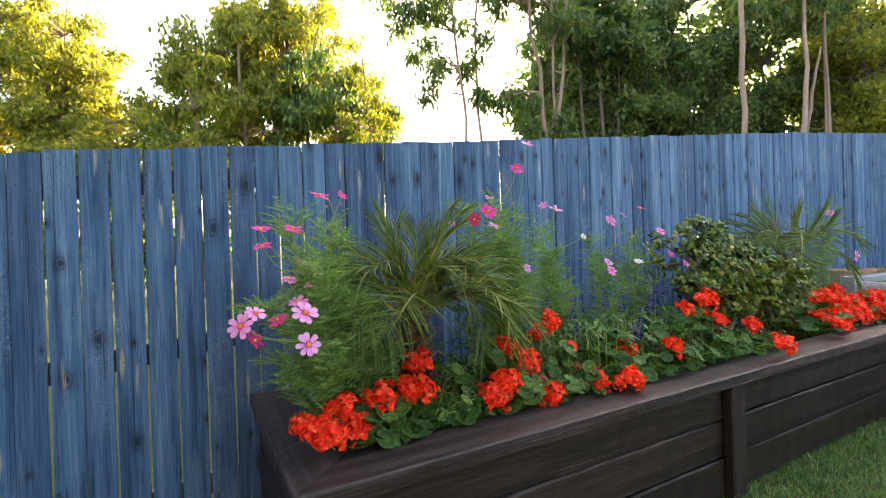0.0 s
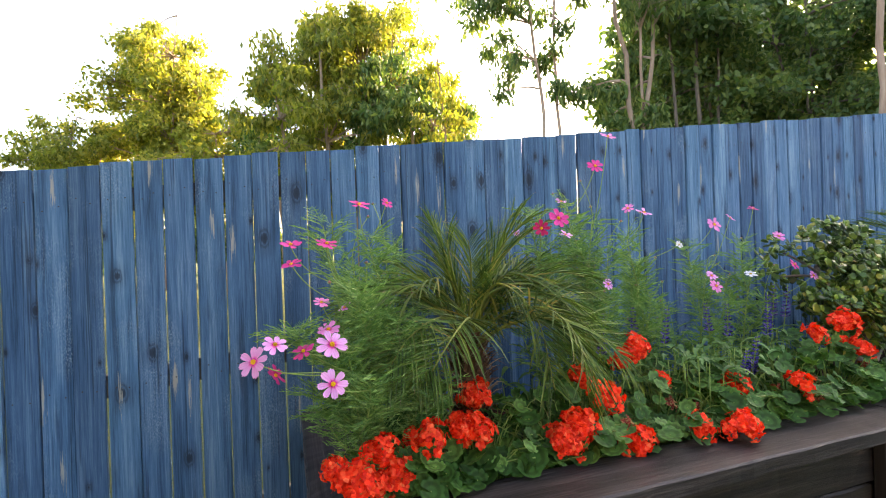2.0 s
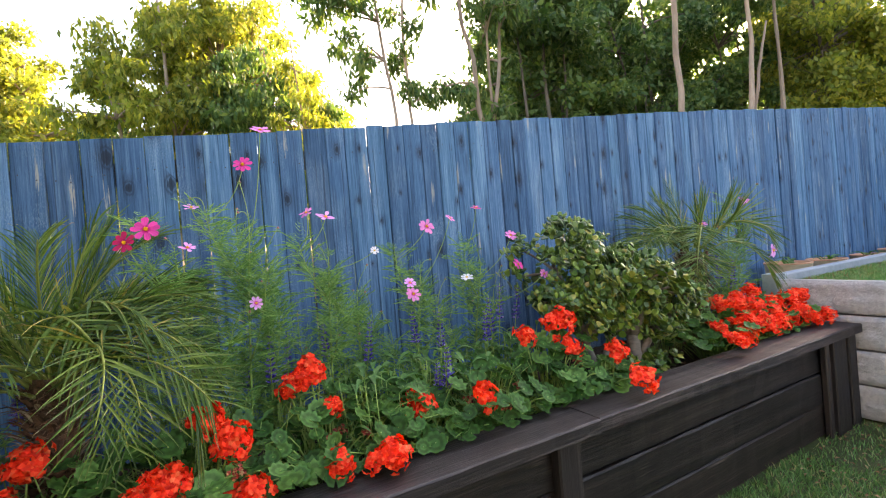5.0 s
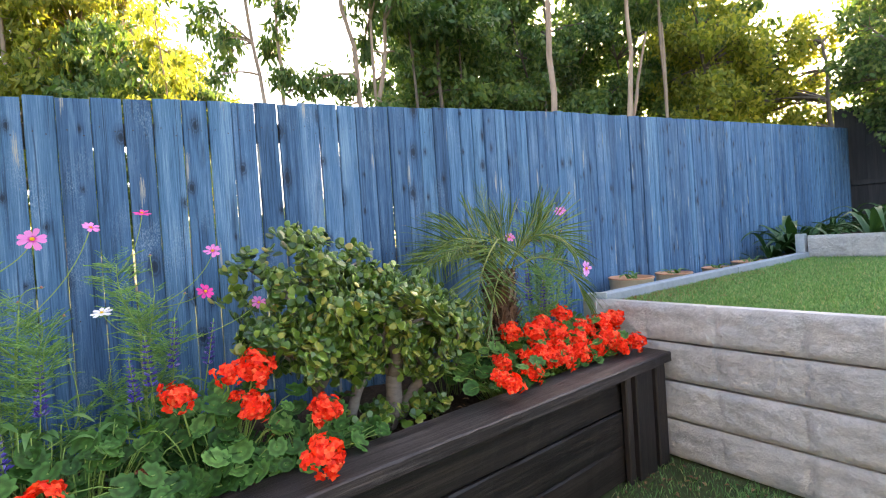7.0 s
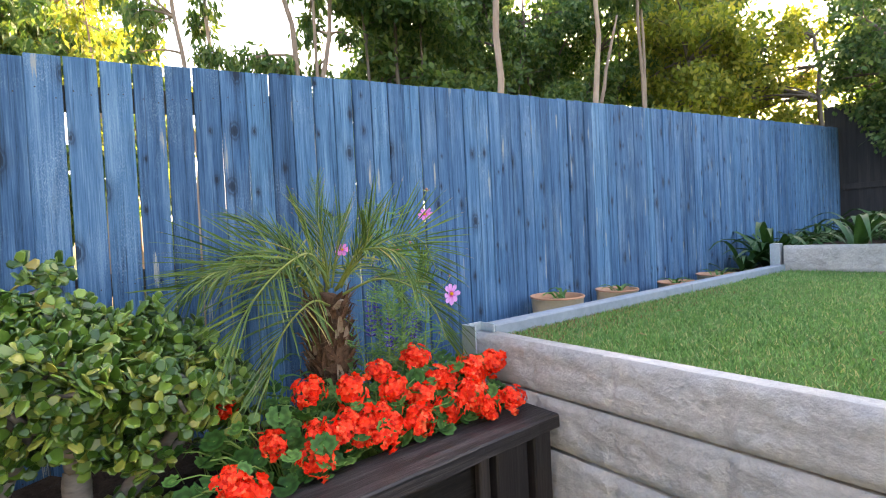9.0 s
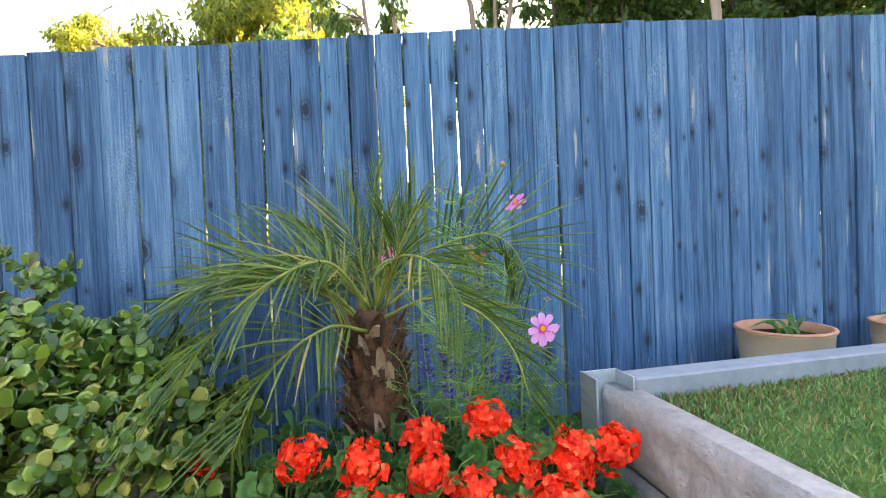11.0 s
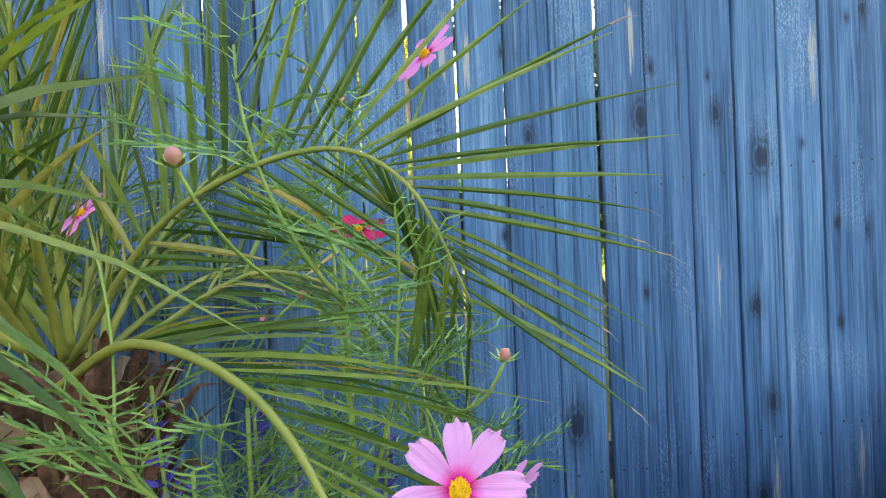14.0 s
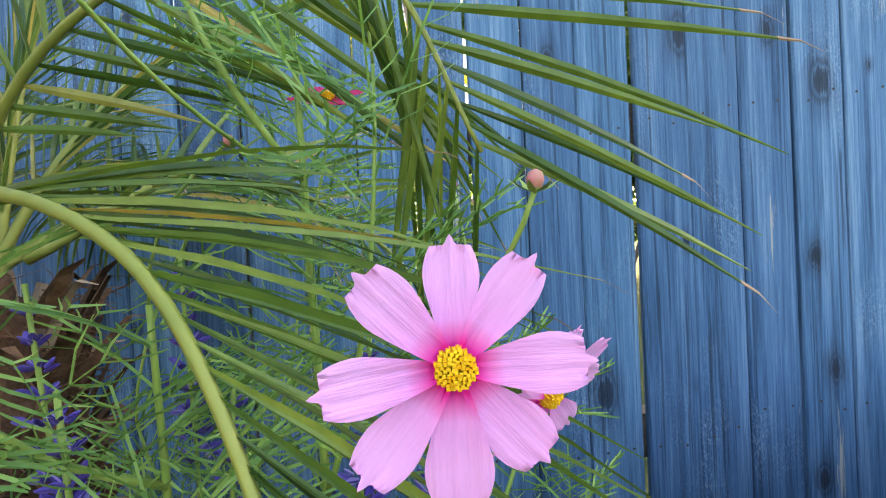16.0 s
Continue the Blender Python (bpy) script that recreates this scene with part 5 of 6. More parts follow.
def ger_leaf(seed):
    """A round scalloped leaf of unit radius, cupped, with a notch at the stalk."""
    r = random.Random(seed)
    g = Geo()
    n = 28
    g.v = [(0, 0, -0.1)]
    for ring, rad in ((0, 0.5), (1, 1.0)):
        for k in range(n):
            a = 2 * math.pi * (0.03 + 0.94 * k / (n - 1)) - math.pi / 2
            sc = 1 + (0.09 * math.cos(a * 9 + 1) * ring) + 0.04 * ring * r.uniform(-1, 1)
            fold = 0.1 * math.cos(a * 9 + 1) * ring
            g.v.append((rad * sc * math.cos(a), rad * sc * math.sin(a), (0.04, 0.16)[ring] + fold))
    for k in range(n - 1):
        g.f += [(0, 1 + k, 2 + k), (1 + k, 1 + n + k, 2 + n + k, 2 + k)]
    return g.mesh("leaf", M_GER_LEAF, True)


def ger_head(seed, material, count=26):
    """A rounded head of five-petalled florets, about one unit across."""
    r = random.Random(seed)
    g = Geo()
    for k in range(count):
        t = (k + 0.5) / count
        el, a = math.acos(1 - 1.1 * t), k * 2.39996 + r.uniform(-0.3, 0.3)
        d = V((math.sin(el) * math.cos(a), math.sin(el) * math.sin(a), math.cos(el)))
        c = d * r.uniform(0.22, 0.55)
        c.z *= 0.8
        q = d.to_track_quat('Z', 'Y').to_matrix() @ Matrix.Rotation(r.uniform(-0.8, 0.8), 3, 'X')
        sp = r.uniform(0, 1.2)
        for m in range(5):
            b = sp + m * 1.2566
            s = r.uniform(0.1, 0.145)
            e, f = V((math.cos(b), math.sin(b), 0)), V((-math.sin(b), math.cos(b), 0))
            loc = [V((0, 0, -0.02)), e * s * 0.6 - f * s * 0.5 + V((0, 0, 0.02)), e * s * 1.05 - f * s * 0.34 + V((0, 0, r.uniform(-0.03, 0.05))), e * s * 1.12 + f * s * 0.3 + V((0, 0, r.uniform(-0.03, 0.05))), e * s * 0.6 + f * s * 0.5 + V((0, 0, 0.02))]
            g.add([c + q @ v for v in loc], [(0, 1, 2, 3, 4)])
    return g.mesh("flower_head", material)


GER_LEAVES = [ger_leaf(k) for k in range(5)]
GER_HEADS = [ger_head(k, M_GER, 34 + 6 * k) for k in range(5)]
GER_OLD = [ger_head(9, M_GER_OLD, 16)]


def geranium(base, heads, n_leaves, seed, spread=(0.16, 0.12), zr=(0.05, 0.23), old=0):
    r = random.Random(seed)
    b = V(base)
    p = thing("geranium_plant", "scarlet geranium with round scalloped green leaves", "flowering plant", b, "geraniums in the planter")
    gs = Geo()
    for k in range(int(n_leaves * 3.1)):
        o = V((r.gauss(0, spread[0]), r.gauss(0, spread[1]), 0))
        if b.y + o.y < 1.3:
            o.y = 1.3 - b.y + r.uniform(0, 0.08)
        if b.x + o.x < 0.41:
            o.x = 0.41 - b.x + r.uniform(0, 0.1)
        if b.x + o.x > 4.3:
            o.x = 4.3 - b.x - r.uniform(0, 0.1)
        o.z = max(0.125 if b.y + o.y < 1.4 else 0.03, (r.uniform(*zr) + 0.02) * (0.8 if b.y + o.y < 1.42 else 1.1))
        gs.tube(bez((o.x * 0.3, max(o.y * 0.3, 1.38 - b.y), 0), (o.x * 0.6, max(o.y * 0.6, 1.38 - b.y), o.z), o, 5), 0.0018, 4)
        part("leaf", GER_LEAVES[r.randrange(5)], p, at=turned((r.gauss(0, 0.45), r.gauss(-0.45, 0.4), 1), r.uniform(0, 6.28), o, r.uniform(0.02, 0.038)))
    for h in heads:
        at, s = V(h[:3]) - b, (h[3] if len(h) > 3 else 0.085) * 1.3
        gs.tube(bez((at.x * 0.4, max(at.y * 0.4, 1.38 - b.y), 0.0), (at.x * 0.8, max(at.y * 0.7, 1.39 - b.y), at.z * 0.9), at, 7), 0.0026, 5)
        part("flower_head", GER_HEADS[r.randrange(5)], p, "scarlet flower head", at=turned((r.gauss(0, 0.3), -0.7 + r.gauss(0, 0.2), 0.8), r.uniform(0, 6), at, s))
    for h in list(heads):
        if r.random() < 0.65:
            at = V(h[:3]) - b + V((r.uniform(-0.05, 0.05), r.uniform(0.0, 0.05), r.uniform(-0.02, 0.035)))
            gs.tube(bez((at.x * 0.4, max(at.y * 0.4, 1.39 - b.y), 0.0), (at.x * 0.8, max(at.y * 0.7, 1.4 - b.y), at.z * 0.9), at, 7), 0.0024, 5)
            part("flower_head", GER_HEADS[r.randrange(3)], p, "scarlet flower head", at=turned((r.gauss(0, 0.5), -0.6, 0.8), r.uniform(0, 6), at, r.uniform(0.05, 0.08)))
    for k in range(old):
        at = V((r.gauss(0, 0.12), r.uniform(-0.12, 0.0), r.uniform(0.13, 0.2)))
        if b.y + at.y < 1.33:
            at.y = 1.33 - b.y
        gs.tube(bez((0, max(0, 1.38 - b.y), 0), (at.x * 0.5, max(at.y, 1.38 - b.y), at.z), at, 6), 0.0022, 5)
        part("flower_head", GER_OLD[0], p, "withered brown flower head", at=turned((r.gauss(0, 0.3), -0.5, 0.8), 0, at, 0.05))
    part("stem", gs.mesh("stem", M_STEM, True), p)


Z = SOIL
geranium((0.47, 1.44, Z), [(0.31, 1.33, 0.65, 0.085), (0.38, 1.36, 0.70, 0.07), (0.42, 1.34, 0.64, 0.075), (0.36, 1.33, 0.63, 0.07)], 24, 1)
geranium((0.68, 1.45, Z), [(0.52, 1.38, 0.70, 0.09), (0.67, 1.40, 0.69, 0.08), (0.71, 1.52, 0.75, 0.08), (0.62, 1.41, 0.7, 0.06)], 34, 2)
geranium((1.02, 1.46, Z), [(0.96, 1.38, 0.63, 0.1), (1.0, 1.38, 0.67, 0.08), (1.09, 1.5, 0.76, 0.08), (1.15, 1.45, 0.71, 0.085), (1.17, 1.34, 0.60, 0.085), (0.92, 1.36, 0.64, 0.07)], 36, 3, old=1)
geranium((1.42, 1.52, Z), [(1.40, 1.6, 0.82, 0.085), (1.43, 1.5, 0.72, 0.04), (1.40, 1.32, 0.615, 0.075), (1.35, 1.6, 0.79, 0.06)], 34, 4, old=3)
geranium((1.72, 1.46, Z), [(1.71, 1.45, 0.67, 0.085), (1.54, 1.28, 0.615, 0.08)], 40, 5, old=1)
geranium((2.0, 1.46, Z), [(1.92, 1.36, 0.67, 0.095)], 40, 6, old=1)
geranium((2.32, 1.5, Z), [(2.22, 1.5, 0.81, 0.08), (2.44, 1.52, 0.84, 0.1), (2.41, 1.45, 0.74, 0.075), (2.36, 1.5, 0.84, 0.07)], 38, 7, zr=(0.05, 0.27), old=2)
geranium((2.55, 1.4, Z), [(2.52, 1.2, 0.64, 0.09), (2.6, 1.38, 0.7, 0.08)], 20, 8, spread=(0.12, 0.06), zr=(0.05, 0.19))
geranium((3.5, 1.5, Z), [(3.56, 1.5, 0.76, 0.08), (3.30, 1.26, 0.63, 0.08), (3.54, 1.38, 0.66, 0.07), (3.33, 1.6, 0.74, 0.06), (3.42, 1.42, 0.66, 0.07), (3.5, 1.33, 0.62, 0.075)], 44, 9, old=2)
geranium((3.78, 1.48, Z), [(3.69, 1.48, 0.73, 0.1), (3.69, 1.4, 0.65, 0.09), (3.93, 1.42, 0.66, 0.1), (3.84, 1.46, 0.71, 0.09), (3.84, 1.55, 0.75, 0.08), (3.77, 1.36, 0.64, 0.08), (3.6, 1.38, 0.66, 0.09), (3.72, 1.33, 0.62, 0.08), (3.86, 1.35, 0.63, 0.085)], 44, 10, old=1)
geranium((4.1, 1.48, Z), [(4.0, 1.56, 0.77, 0.09), (4.09, 1.35, 0.66, 0.09), (4.27, 1.43, 0.72, 0.1), (4.2, 1.44, 0.71, 0.1), (4.23, 1.28, 0.625, 0.08), (4.16, 1.42, 0.7, 0.08), (4.0, 1.35, 0.63, 0.085), (4.12, 1.3, 0.62, 0.075), (4.05, 1.46, 0.7, 0.085), (4.2, 1.5, 0.7, 0.08)], 40, 11, spread=(0.13, 0.1))

# ---- salvia ----


def salvia(base, spikes, seed, n_leaves=26, spread=0.12):
    r = random.Random(seed)
    b = V(base)
    p = thing("salvia_plant", "blue salvia with violet flower spikes and narrow green leaves", "flowering plant", b, "salvia in the planter")
    gs, n = Geo(), 0
    for x, y, z in spikes:
        at = V((x, y, z)) - b
        ln = r.uniform(0.11, 0.17)
        path = bez((at.x * 0.3, at.y * 0.3, 0), (at.x * 0.8, at.y * 0.8, at.z * 0.6), at + V((r.uniform(-0.015, 0.015), 0, ln * 0.5)), 12)
        gs.tube(path, 0.0018, 5)
        g = Geo()
        end, d = path[-1], (path[-1] - path[-3]).normalized()
        whorls = 9
        for k in range(whorls * 9):
            t = (k // 9 + r.uniform(-0.12, 0.12)) / whorls
            a = k * 0.698 + r.uniform(-0.25, 0.25)
            o = end - d * ln * (1 - t) + V((math.cos(a), math.sin(a), 0.2)) * r.uniform(0.006, 0.014) * (1.15 - 0.75 * t)
            e = V((math.cos(a), math.sin(a), r.uniform(0.2, 0.9))).normalized()
            s = 0.0085 * (1.15 - 0.65 * t) * r.uniform(0.7, 1.2)
            g.blade([o - e * s * 0.6, o + e * s * 0.3, o + e * s], [s * 0.5, s * 0.9, s * 0.3], e.cross(V((0, 0, 1))))
            g.blade([o - e * s * 0.6, o + e * s * 0.3, o + e * s], [s * 0.4, s * 0.7, s * 0.2], V((0, 0, 1)))
        part("flower_spike", g.mesh("flower_spike", M_SAL), p, "violet flower spike")
    g = Geo()
    for k in range(int(n_leaves * 1.5)):
        a = r.uniform(0, 6.28)
        d = V((math.cos(a), math.sin(a), 0))
        b0 = V((r.gauss(0, spread), r.gauss(0, spread * 0.5), r.uniform(0.08, 0.33)))
        ln = r.uniform(0.05, 0.11)
        gs.tube([(b0.x * 0.8, b0.y * 0.8, 0), b0], 0.0016, 4)
        g.folded(bez(b0, b0 + d * ln * 0.5 + V((0, 0, ln * 0.45)), b0 + d * ln, 6), [0.004, 0.016, 0.022, 0.019, 0.011, 0.001], d.cross(V((0, 0, 1))), (0, 0, 1), 0.2)
    part("foliage", g.mesh("foliage", M_SAL_LEAF, True), p, "narrow green leaves")
    part("stem", gs.mesh("stem", M_STEM, True), p)


salvia((0.68, 1.76, Z), [(0.63, 1.75, 0.86), (0.7, 1.75, 0.82), (0.55, 1.72, 0.84), (0.5, 1.6, 0.78)], 1, 40)
salvia((1.3, 1.7, Z), [(1.28, 1.65, 0.88), (1.22, 1.7, 0.84), (1.36, 1.72, 0.86)], 2, 40)
salvia((1.55, 1.72, Z), [(1.48, 1.7, 0.9), (1.65, 1.7, 0.87)], 3, 60)
salvia((1.66, 1.54, Z), [], 31, 70, 0.1)
salvia((1.86, 1.62, Z), [(1.82, 1.65, 0.90), (1.94, 1.65, 0.88), (1.84, 1.45, 0.78), (1.87, 1.47, 0.76), (1.80, 1.47, 0.74)], 4, 60)
salvia((2.2, 1.7, Z), [(2.36, 1.7, 0.92), (2.18, 1.65, 0.9), (2.24, 1.68, 0.94), (2.12, 1.62, 0.86)], 5, 50)
salvia((1.0, 1.62, Z), [], 32, 50, 0.14)
salvia((3.94, 1.7, Z), [(3.913, 1.597, 0.9), (3.863, 1.656, 0.95), (3.944, 1.718, 0.97), (4.09, 1.72, 0.9), (3.98, 1.66, 0.88), (4.14, 1.75, 0.86)], 6, 60)
salvia((3.45, 1.75, Z), [], 33, 40, 0.12)

# ---- trees beyond the fence ----


def leaf_cloud(clumps, per, size, seed, hang=0.7, slim=0.22):
    """Many small pointed leaves in uneven clumps; clumps: (centre, radius)."""
    rs = np.random.RandomState(seed)
    cs = np.repeat(np.array([tuple(c) for c, _ in clumps], dtype=float), per, axis=0)
    rr = np.repeat(np.array([q for _, q in clumps], dtype=float), per)
    n = len(cs)
    d = rs.normal(size=(n, 3))
    d /= np.linalg.norm(d, axis=1)[:, None]
    d *= (rs.random_sample(n) ** 0.5 * rr)[:, None] * np.array([1, 1, 0.72])
    # twig-like bunching inside a clump
    bunch = rs.normal(size=(n, 3)) * 0.05
    key = (rs.random_sample(n) * 14).astype(int) + np.repeat(np.arange(len(clumps)), per) * 14
    first = {}
    for i, k in enumerate(key):
        first.setdefault(int(k), i)
    src = np.array([first[int(k)] for k in key])
    mixv = rs.random_sample(n)[:, None] * 0.75
    o = cs + d * (1 - mixv) + d[src] * mixv + bunch
    t = rs.normal(size=(n, 3))
    t[:, 2] -= hang * 2.2
    t /= np.linalg.norm(t, axis=1)[:, None]
    s = np.cross(t, rs.normal(size=(n, 3)))
    s /= np.linalg.norm(s, axis=1)[:, None] + 1e-9
    ln = size * (0.6 + 0.8 * rs.random_sample(n))[:, None]
    w = ln * slim
    quad = np.stack([o, o + t * ln * 0.45 - s * w, o + t * ln, o + t * ln * 0.45 + s * w], axis=1).reshape(-1, 3)
    g = Geo()
    g.v = quad.tolist()
    g.f = np.arange(4 * n).reshape(-1, 4).tolist()
    return g


def tree(name, base, stems, clumps, per, leaf, material, bark, seed, label, hang=0.7, slim=0.22, limb=0.03, group=""):
    """stems: (path, foot radius, top radius); clumps: (centre, radius) in the world."""
    r = random.Random(seed)
    b = V(base)
    p = thing(name, label, "tree", b, group)
    allpts = []
    for pts, r0, r1 in stems:
        g = Geo()
        pts = [V(q) - b for q in pts]
        fine = []
        for i in range(len(pts) - 1):
            for k in range(4):
                fine.append(pts[i].lerp(pts[i + 1], k / 4) + V((r.uniform(-1, 1), r.uniform(-1, 1), 0)) * r0 * 0.5)
        fine.append(pts[-1])
        n = len(fine)
        g.tube(fine, [0.72 * (r0 + (r1 - r0) * i / (n - 1)) for i in range(n)], 9)
        part("trunk", g.mesh("trunk", bark, True), p)
        allpts += fine[n // 3:]
    for c, q in clumps:
        c = V(c) - b
        s = min(allpts, key=lambda a: (a - c).length + 0.4 * max(0, a.z - c.z))
        if (s - c).length > 0.15:
            g = Geo()
            pts = bez(s, s.lerp(c, 0.5) + V((0, 0, 0.15 * (s - c).length)), c, 7)
            g.tube(pts, [limb * (1 - 0.8 * i / 6) for i in range(7)], 6)
            for k in range(3):
                e = c + V((r.uniform(-q, q), r.uniform(-q, q), r.uniform(-q, q) * 0.6))
                g.tube(bez(pts[4], pts[5], e, 5), [limb * 0.35, limb * 0.3, limb * 0.22, limb * 0.15, limb * 0.08], 4)
            part("limb", g.mesh("limb", bark, True), p)
    g = leaf_cloud([(V(c) - b, q) for c, q in clumps], per, leaf, seed, hang, slim)
    part("crown", g.mesh("crown", material), p, "crown of many small leaves")


def blob(cx, cy, cz, sx, sy, sz, n, q, seed):
    """Clump centres scattered unevenly in an egg-shaped crown."""
    r = random.Random(seed)
    out = []
    while len(out) < n:
        v = V((r.uniform(-1, 1), r.uniform(-1, 1), r.uniform(-1, 1)))
        if v.length < 1:
            out.append(((cx + v.x * sx, cy + v.y * sy, cz + v.z * sz), q * r.uniform(0.65, 1.25)))
    return out


# pale trees well behind the fence, sunlight put into their leaf colour
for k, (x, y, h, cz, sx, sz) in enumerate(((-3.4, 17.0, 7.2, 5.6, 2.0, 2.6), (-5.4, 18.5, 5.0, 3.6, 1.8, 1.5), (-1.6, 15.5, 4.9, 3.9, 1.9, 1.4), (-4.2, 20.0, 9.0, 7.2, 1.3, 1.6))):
    tree("gum_tree", (x, y, 0), [([(x, y, 0), (x + 0.2, y, h * 0.4), (x - 0.2, y, h)], 0.14, 0.03)], blob(x, y, cz, sx * 1.15, 1.3, sz * 1.1, 64, 0.6, 300 + k), 300, 0.13, M_GUM_LIT, M_BARK, 300 + k, "pale gum tree with yellow-green leaves coloured as if sunlit", 0.3, 0.3)
for k, (x, y, h, cz, sx, sz) in enumerate(((0.9, 11.5, 7.0, 4.3, 1.7, 2.2), (2.9, 11.0, 6.0, 3.9, 1.6, 2.0), (1.9, 13.0, 8.2, 6.3, 1.5, 1.6))):
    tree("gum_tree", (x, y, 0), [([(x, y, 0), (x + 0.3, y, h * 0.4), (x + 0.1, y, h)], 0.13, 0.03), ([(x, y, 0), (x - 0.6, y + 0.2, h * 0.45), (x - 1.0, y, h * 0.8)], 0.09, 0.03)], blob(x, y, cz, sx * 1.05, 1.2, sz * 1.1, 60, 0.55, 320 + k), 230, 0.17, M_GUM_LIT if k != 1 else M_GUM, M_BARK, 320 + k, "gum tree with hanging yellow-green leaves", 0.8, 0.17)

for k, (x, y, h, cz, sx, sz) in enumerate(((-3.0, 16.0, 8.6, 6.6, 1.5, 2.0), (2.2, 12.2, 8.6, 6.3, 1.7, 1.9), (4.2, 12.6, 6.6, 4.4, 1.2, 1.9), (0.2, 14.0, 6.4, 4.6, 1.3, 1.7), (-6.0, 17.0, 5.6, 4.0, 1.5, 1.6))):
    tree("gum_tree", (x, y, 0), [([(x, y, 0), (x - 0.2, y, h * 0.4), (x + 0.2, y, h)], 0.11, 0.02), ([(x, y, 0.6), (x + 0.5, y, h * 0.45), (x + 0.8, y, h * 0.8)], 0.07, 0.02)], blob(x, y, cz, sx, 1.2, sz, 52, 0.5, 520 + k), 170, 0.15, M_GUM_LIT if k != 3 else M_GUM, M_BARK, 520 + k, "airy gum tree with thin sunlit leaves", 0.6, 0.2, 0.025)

tree("bushy_tree", (-7.2, 14.0, 0), [([(-7.2, 14, 0), (-7.1, 14, 1.6), (-7.2, 14, 3.2)], 0.1, 0.03)], blob(-7.2, 14, 2.5, 1.7, 1.0, 1.3, 44, 0.5, 335), 260, 0.13, M_SHRUB, M_BARK_DARK, 335, "rounded grey-green bushy tree behind the fence", 0.3, 0.26)

# slender bare-stemmed gums in the gap
tree("gum_tree", (4.25, 6.75, 0), [([(4.2, 6.75, 0), (4.25, 6.75, 2.4), (4.1, 6.75, 4.2), (3.85, 6.8, 6.6)], 0.055, 0.025), ([(4.3, 6.75, 0), (4.5, 6.75, 2.6), (4.45, 6.8, 4.4), (4.6, 6.8, 6.8)], 0.05, 0.025)],
     blob(3.7, 6.9, 5.3, 0.9, 0.6, 0.8, 14, 0.35, 340) + blob(4.8, 7.0, 6.2, 0.6, 0.6, 0.6, 8, 0.3, 341) + blob(4.2, 7.0, 4.2, 1.0, 0.5, 1.0, 14, 0.25, 345), 110, 0.14, M_GUM, M_BARK, 340, "slender gum tree with bare twin trunks", 0.9, 0.15, 0.018)
tree("gum_tree", (5.6, 6.2, 0), [([(5.55, 6.2, 0), (5.6, 6.2, 2.6), (5.35, 6.2, 4.2), (5.1, 6.2, 6.4)], 0.085, 0.03), ([(5.6, 6.2, 0), (5.65, 6.2, 2.7), (5.9, 6.2, 4.2), (6.2, 6.2, 6.4)], 0.07, 0.03), ([(5.6, 6.2, 2.2), (5.75, 6.25, 3.4), (5.7, 6.2, 6)], 0.05, 0.02)],
     blob(5.6, 6.3, 5.6, 1.2, 0.8, 0.9, 22, 0.42, 342) + blob(5.7, 6.5, 3.7, 1.0, 0.5, 1.0, 18, 0.28, 346), 140, 0.15, M_GUM, M_BARK, 342, "gum tree with forked pale trunks and hanging leaves", 0.9, 0.15, 0.025)
tree("gum_tree", (3.3, 9.2, 0), [([(3.3, 9.2, 0), (3.4, 9.2, 3), (3.2, 9.2, 5.5)], 0.04, 0.015)], blob(3.2, 9.2, 4.2, 0.7, 0.5, 1.6, 14, 0.3, 344), 90, 0.14, M_GUM_LIT, M_BARK, 344, "thin young gum with sparse pale leaves", 0.8, 0.16, 0.012)

# the dark stand farther along the fence
tree("gum_tree", (6.45, 3.45, 0), [([(6.45, 3.45, 0), (6.47, 3.45, 2.4), (6.5, 3.45, 4.2), (6.45, 3.5, 6.2)], 0.055, 0.04)], blob(6.5, 3.9, 5.6, 0.9, 0.6, 0.7, 14, 0.38, 350), 200, 0.13, M_GUM, M_BARK, 350, "straight gum trunk close behind the fence", 0.7, 0.2, 0.02)
tree("gum_tree", (8.4, 3.6, 0), [([(8.4, 3.6, 0), (8.35, 3.6, 2.6), (8.55, 3.6, 3.8), (8.4, 3.6, 6)], 0.07, 0.03), ([(8.38, 3.6, 2.4), (8.7, 3.6, 3.4), (9.0, 3.6, 4.2)], 0.04, 0.02)], blob(8.6, 4.0, 5.5, 1.0, 0.6, 0.8, 16, 0.4, 352), 200, 0.13, M_GUM, M_BARK, 352, "crooked pale gum trunk close behind the fence", 0.7, 0.2, 0.02)
for k, x in enumerate((10.7, 11.3)):
    tree("gum_tree", (x, 4.2 + 0.3 * k, 0), [([(x, 4.2 + 0.3 * k, 0), (x + 0.1, 4.2 + 0.3 * k, 3), (x - 0.1 + 0.2 * k, 4.2 + 0.3 * k, 6.5)], 0.05, 0.03)], blob(x, 4.4 + 0.3 * k, 6.0, 0.9, 0.7, 0.8, 10, 0.4, 355 + k), 160, 0.13, M_GUM, M_BARK, 355 + k, "straight pale gum trunk behind the fence", 0.7, 0.2, 0.02)
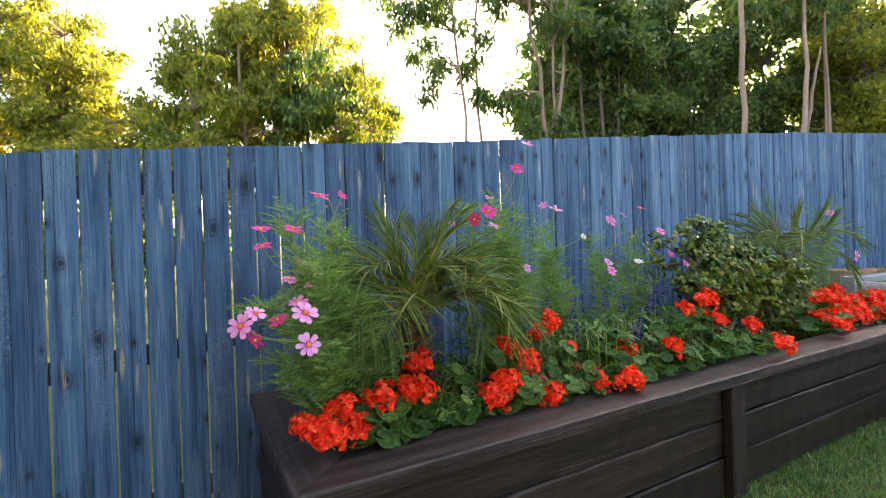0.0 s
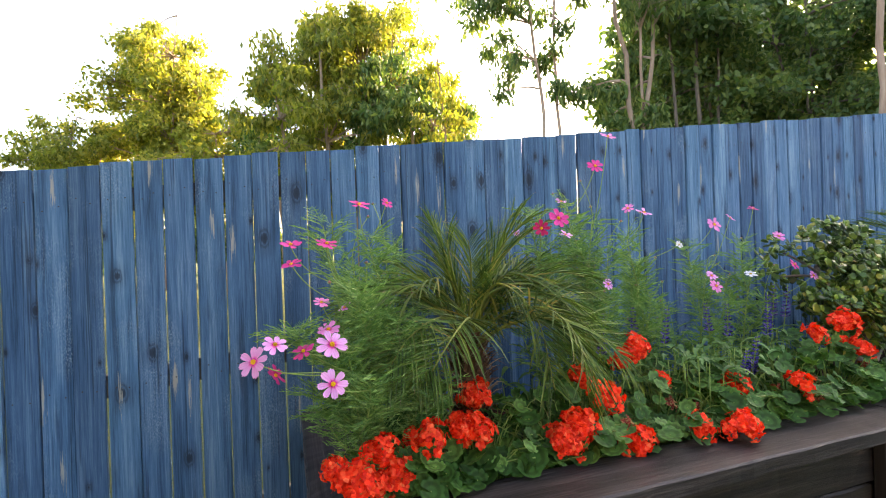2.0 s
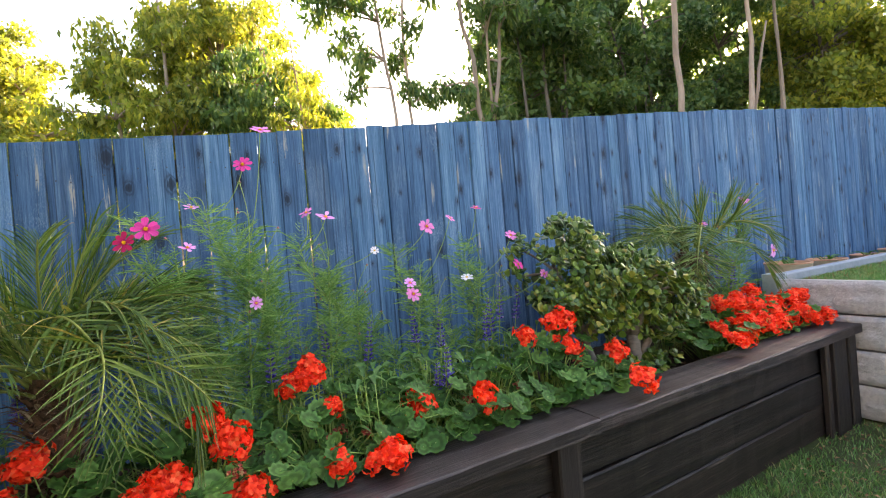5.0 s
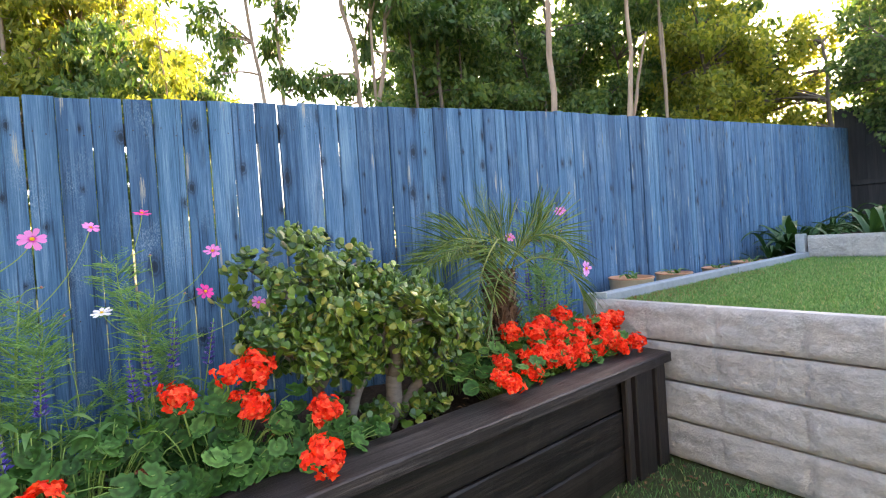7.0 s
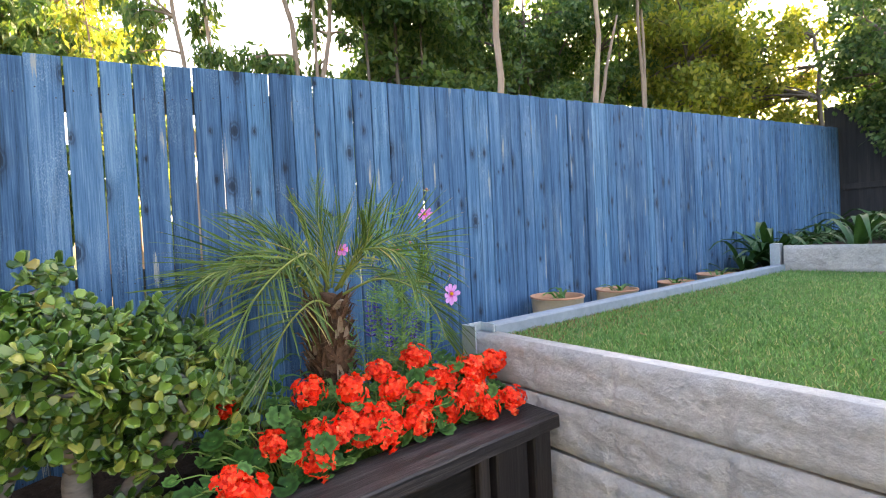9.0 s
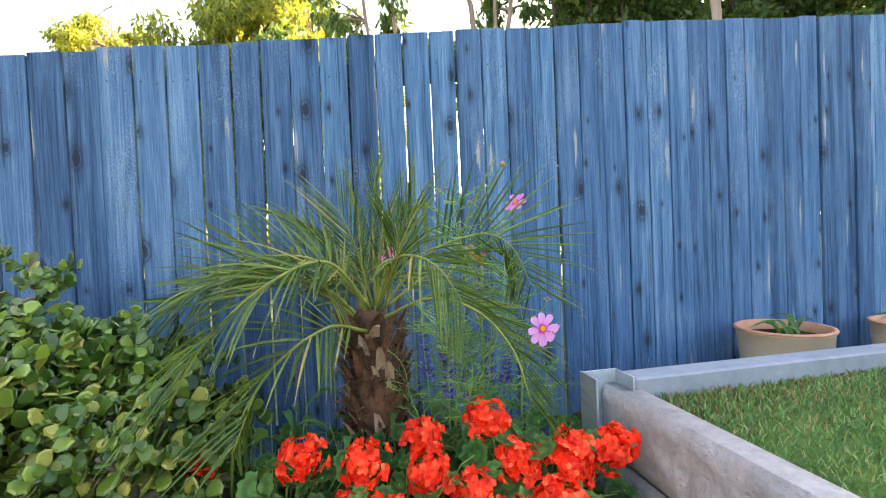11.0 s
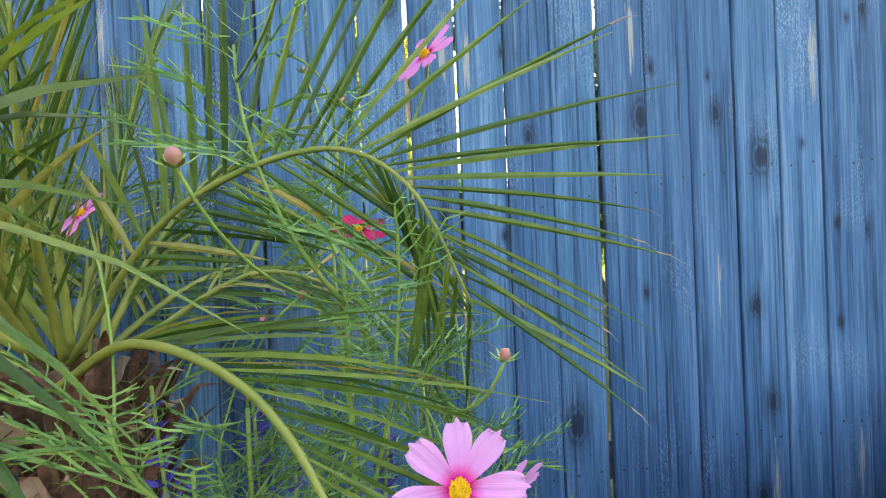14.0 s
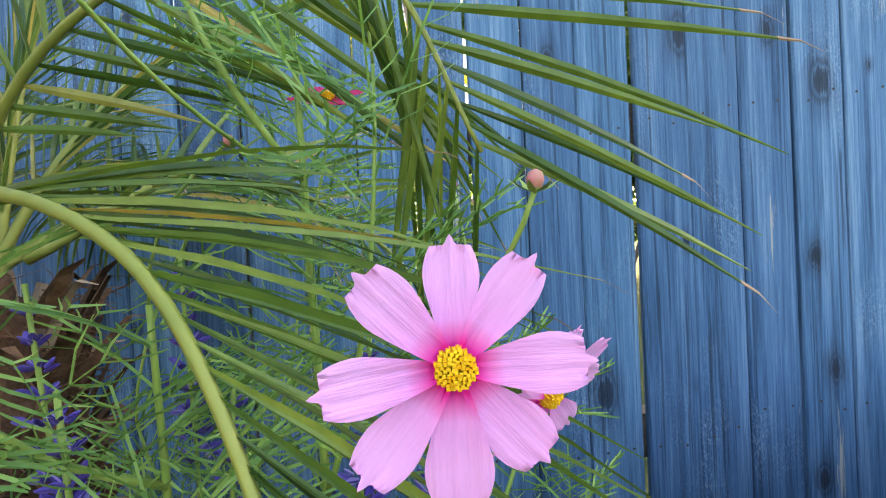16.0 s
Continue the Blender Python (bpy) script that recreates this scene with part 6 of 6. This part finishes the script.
for k, (x, y, cz, sx, sy, sz, n) in enumerate(((7.0, 7.6, 2.6, 1.1, 0.9, 0.8, 30), (8.3, 7.2, 3.9, 1.5, 1.0, 1.7, 48), (9.2, 8.2, 6.2, 1.7, 1.2, 1.4, 48), (10.6, 6.8, 3.6, 1.7, 1.1, 1.7, 50), (11.5, 7.4, 6.4, 2.2, 1.2, 1.6, 50), (13.4, 6.2, 3.6, 1.9, 1.3, 1.9, 50), (14.2, 6.6, 6.6, 2.2, 1.4, 1.7, 46), (16.6, 5.2, 3.9, 2.0, 1.6, 2.0, 46), (7.3, 6.6, 5.3, 0.9, 0.7, 0.9, 22))):
    tree("bushy_tree", (x, y, 0), [([(x, y, 0), (x + 0.15, y, cz * 0.5), (x - 0.1, y, cz + sz * 0.5)], 0.09, 0.03), ([(x, y, 0.3), (x - 0.5, y, cz * 0.6), (x - 0.7 * sx, y, cz + sz * 0.4)], 0.06, 0.02), ([(x, y, 0.3), (x + 0.5, y, cz * 0.6), (x + 0.6 * sx, y, cz + sz * 0.2)], 0.05, 0.02)],
         blob(x, y, cz, sx, sy, sz, int(n * (0.9 if k in (1, 2) else 1.3)), 0.5, 370 + k), 260, 0.125, M_SHRUB if k % 2 == 0 else M_GUM, M_BARK_DARK, 370 + k, "dense dark green bushy tree behind the fence", 0.35, 0.26)
for k, (x, y, cz, sx, sz, n) in enumerate(((10.6, 11.5, 5.0, 1.6, 3.2, 60), (12.5, 10.0, 5.0, 2.6, 3.6, 80), (15.0, 9.0, 5.0, 2.8, 3.6, 80), (19.0, 7.0, 5.0, 2.6, 3.6, 70))):
    tree("bushy_tree", (x, y, 0), [([(x, y, 0), (x + 0.15, y, cz * 0.5), (x - 0.1, y, cz + sz * 0.5)], 0.12, 0.03)], blob(x, y, cz, sx, 1.2, sz, n, 0.72, 420 + k), 200, 0.2, M_GUM, M_BARK_DARK, 420 + k, "tall dense green tree behind the fence", 0.5, 0.26)
# overhanging tree at the far corner
tree("bushy_tree", (14.3, 0.6, 0), [([(14.3, 0.6, 0), (14.1, 0.7, 2.5), (13.6, 0.8, 4.5)], 0.1, 0.04), ([(14.2, 0.6, 2.0), (13.2, 0.9, 3.2), (12.1, 1.1, 3.4)], 0.05, 0.015), ([(14.2, 0.6, 2.4), (13.0, 0.2, 3.6), (11.8, 0.3, 4.0)], 0.05, 0.015)],
     blob(12.9, 1.3, 4.0, 1.0, 0.9, 1.1, 54, 0.4, 390) + blob(12.9, 1.35, 2.8, 0.4, 0.3, 0.6, 12, 0.24, 391), 210, 0.085, M_SHRUB, M_BARK_DARK, 390, "dark leafy tree overhanging the side fence", 0.5, 0.3)
# sunlit look comes from the yellow lit-leaf colour
tree("bushy_tree", (16.2, 3.4, 0), [([(16.2, 3.4, 0), (15.1, 2.7, 2.5), (15.0, 2.8, 5)], 0.1, 0.04)], blob(15.8, 3.6, 4.3, 1.8, 1.4, 1.7, 50, 0.5, 393), 220, 0.11, M_GUM_LIT, M_BARK_DARK, 393, "yellow-green bushy tree beyond the corner, coloured as if sunlit", 0.4, 0.28)
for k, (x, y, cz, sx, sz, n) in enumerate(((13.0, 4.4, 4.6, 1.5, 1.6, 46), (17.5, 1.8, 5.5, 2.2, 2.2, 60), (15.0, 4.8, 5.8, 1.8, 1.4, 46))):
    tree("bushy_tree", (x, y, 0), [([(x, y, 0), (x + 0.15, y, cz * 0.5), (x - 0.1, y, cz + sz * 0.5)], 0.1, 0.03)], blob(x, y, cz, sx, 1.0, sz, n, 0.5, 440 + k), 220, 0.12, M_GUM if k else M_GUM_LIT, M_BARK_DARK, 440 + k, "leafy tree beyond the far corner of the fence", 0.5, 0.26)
# low far woods closing the distance
g = leaf_cloud(blob(-9, 24, 1.8, 4, 1.5, 1.6, 40, 0.9, 401) + blob(-2, 23, 1.6, 5, 1.5, 1.5, 44, 0.9, 402) + blob(7, 17, 1.8, 6, 1.5, 1.7, 60, 0.9, 403) + blob(18, 13, 2.5, 6, 2.0, 2.4, 70, 1.0, 404), 240, 0.26, 400, 0.4, 0.28)
tagged(new("far_woods", g.mesh("far_woods", M_GUM)), "low green woods in the distance behind the fence", "woods", kind="stuff")
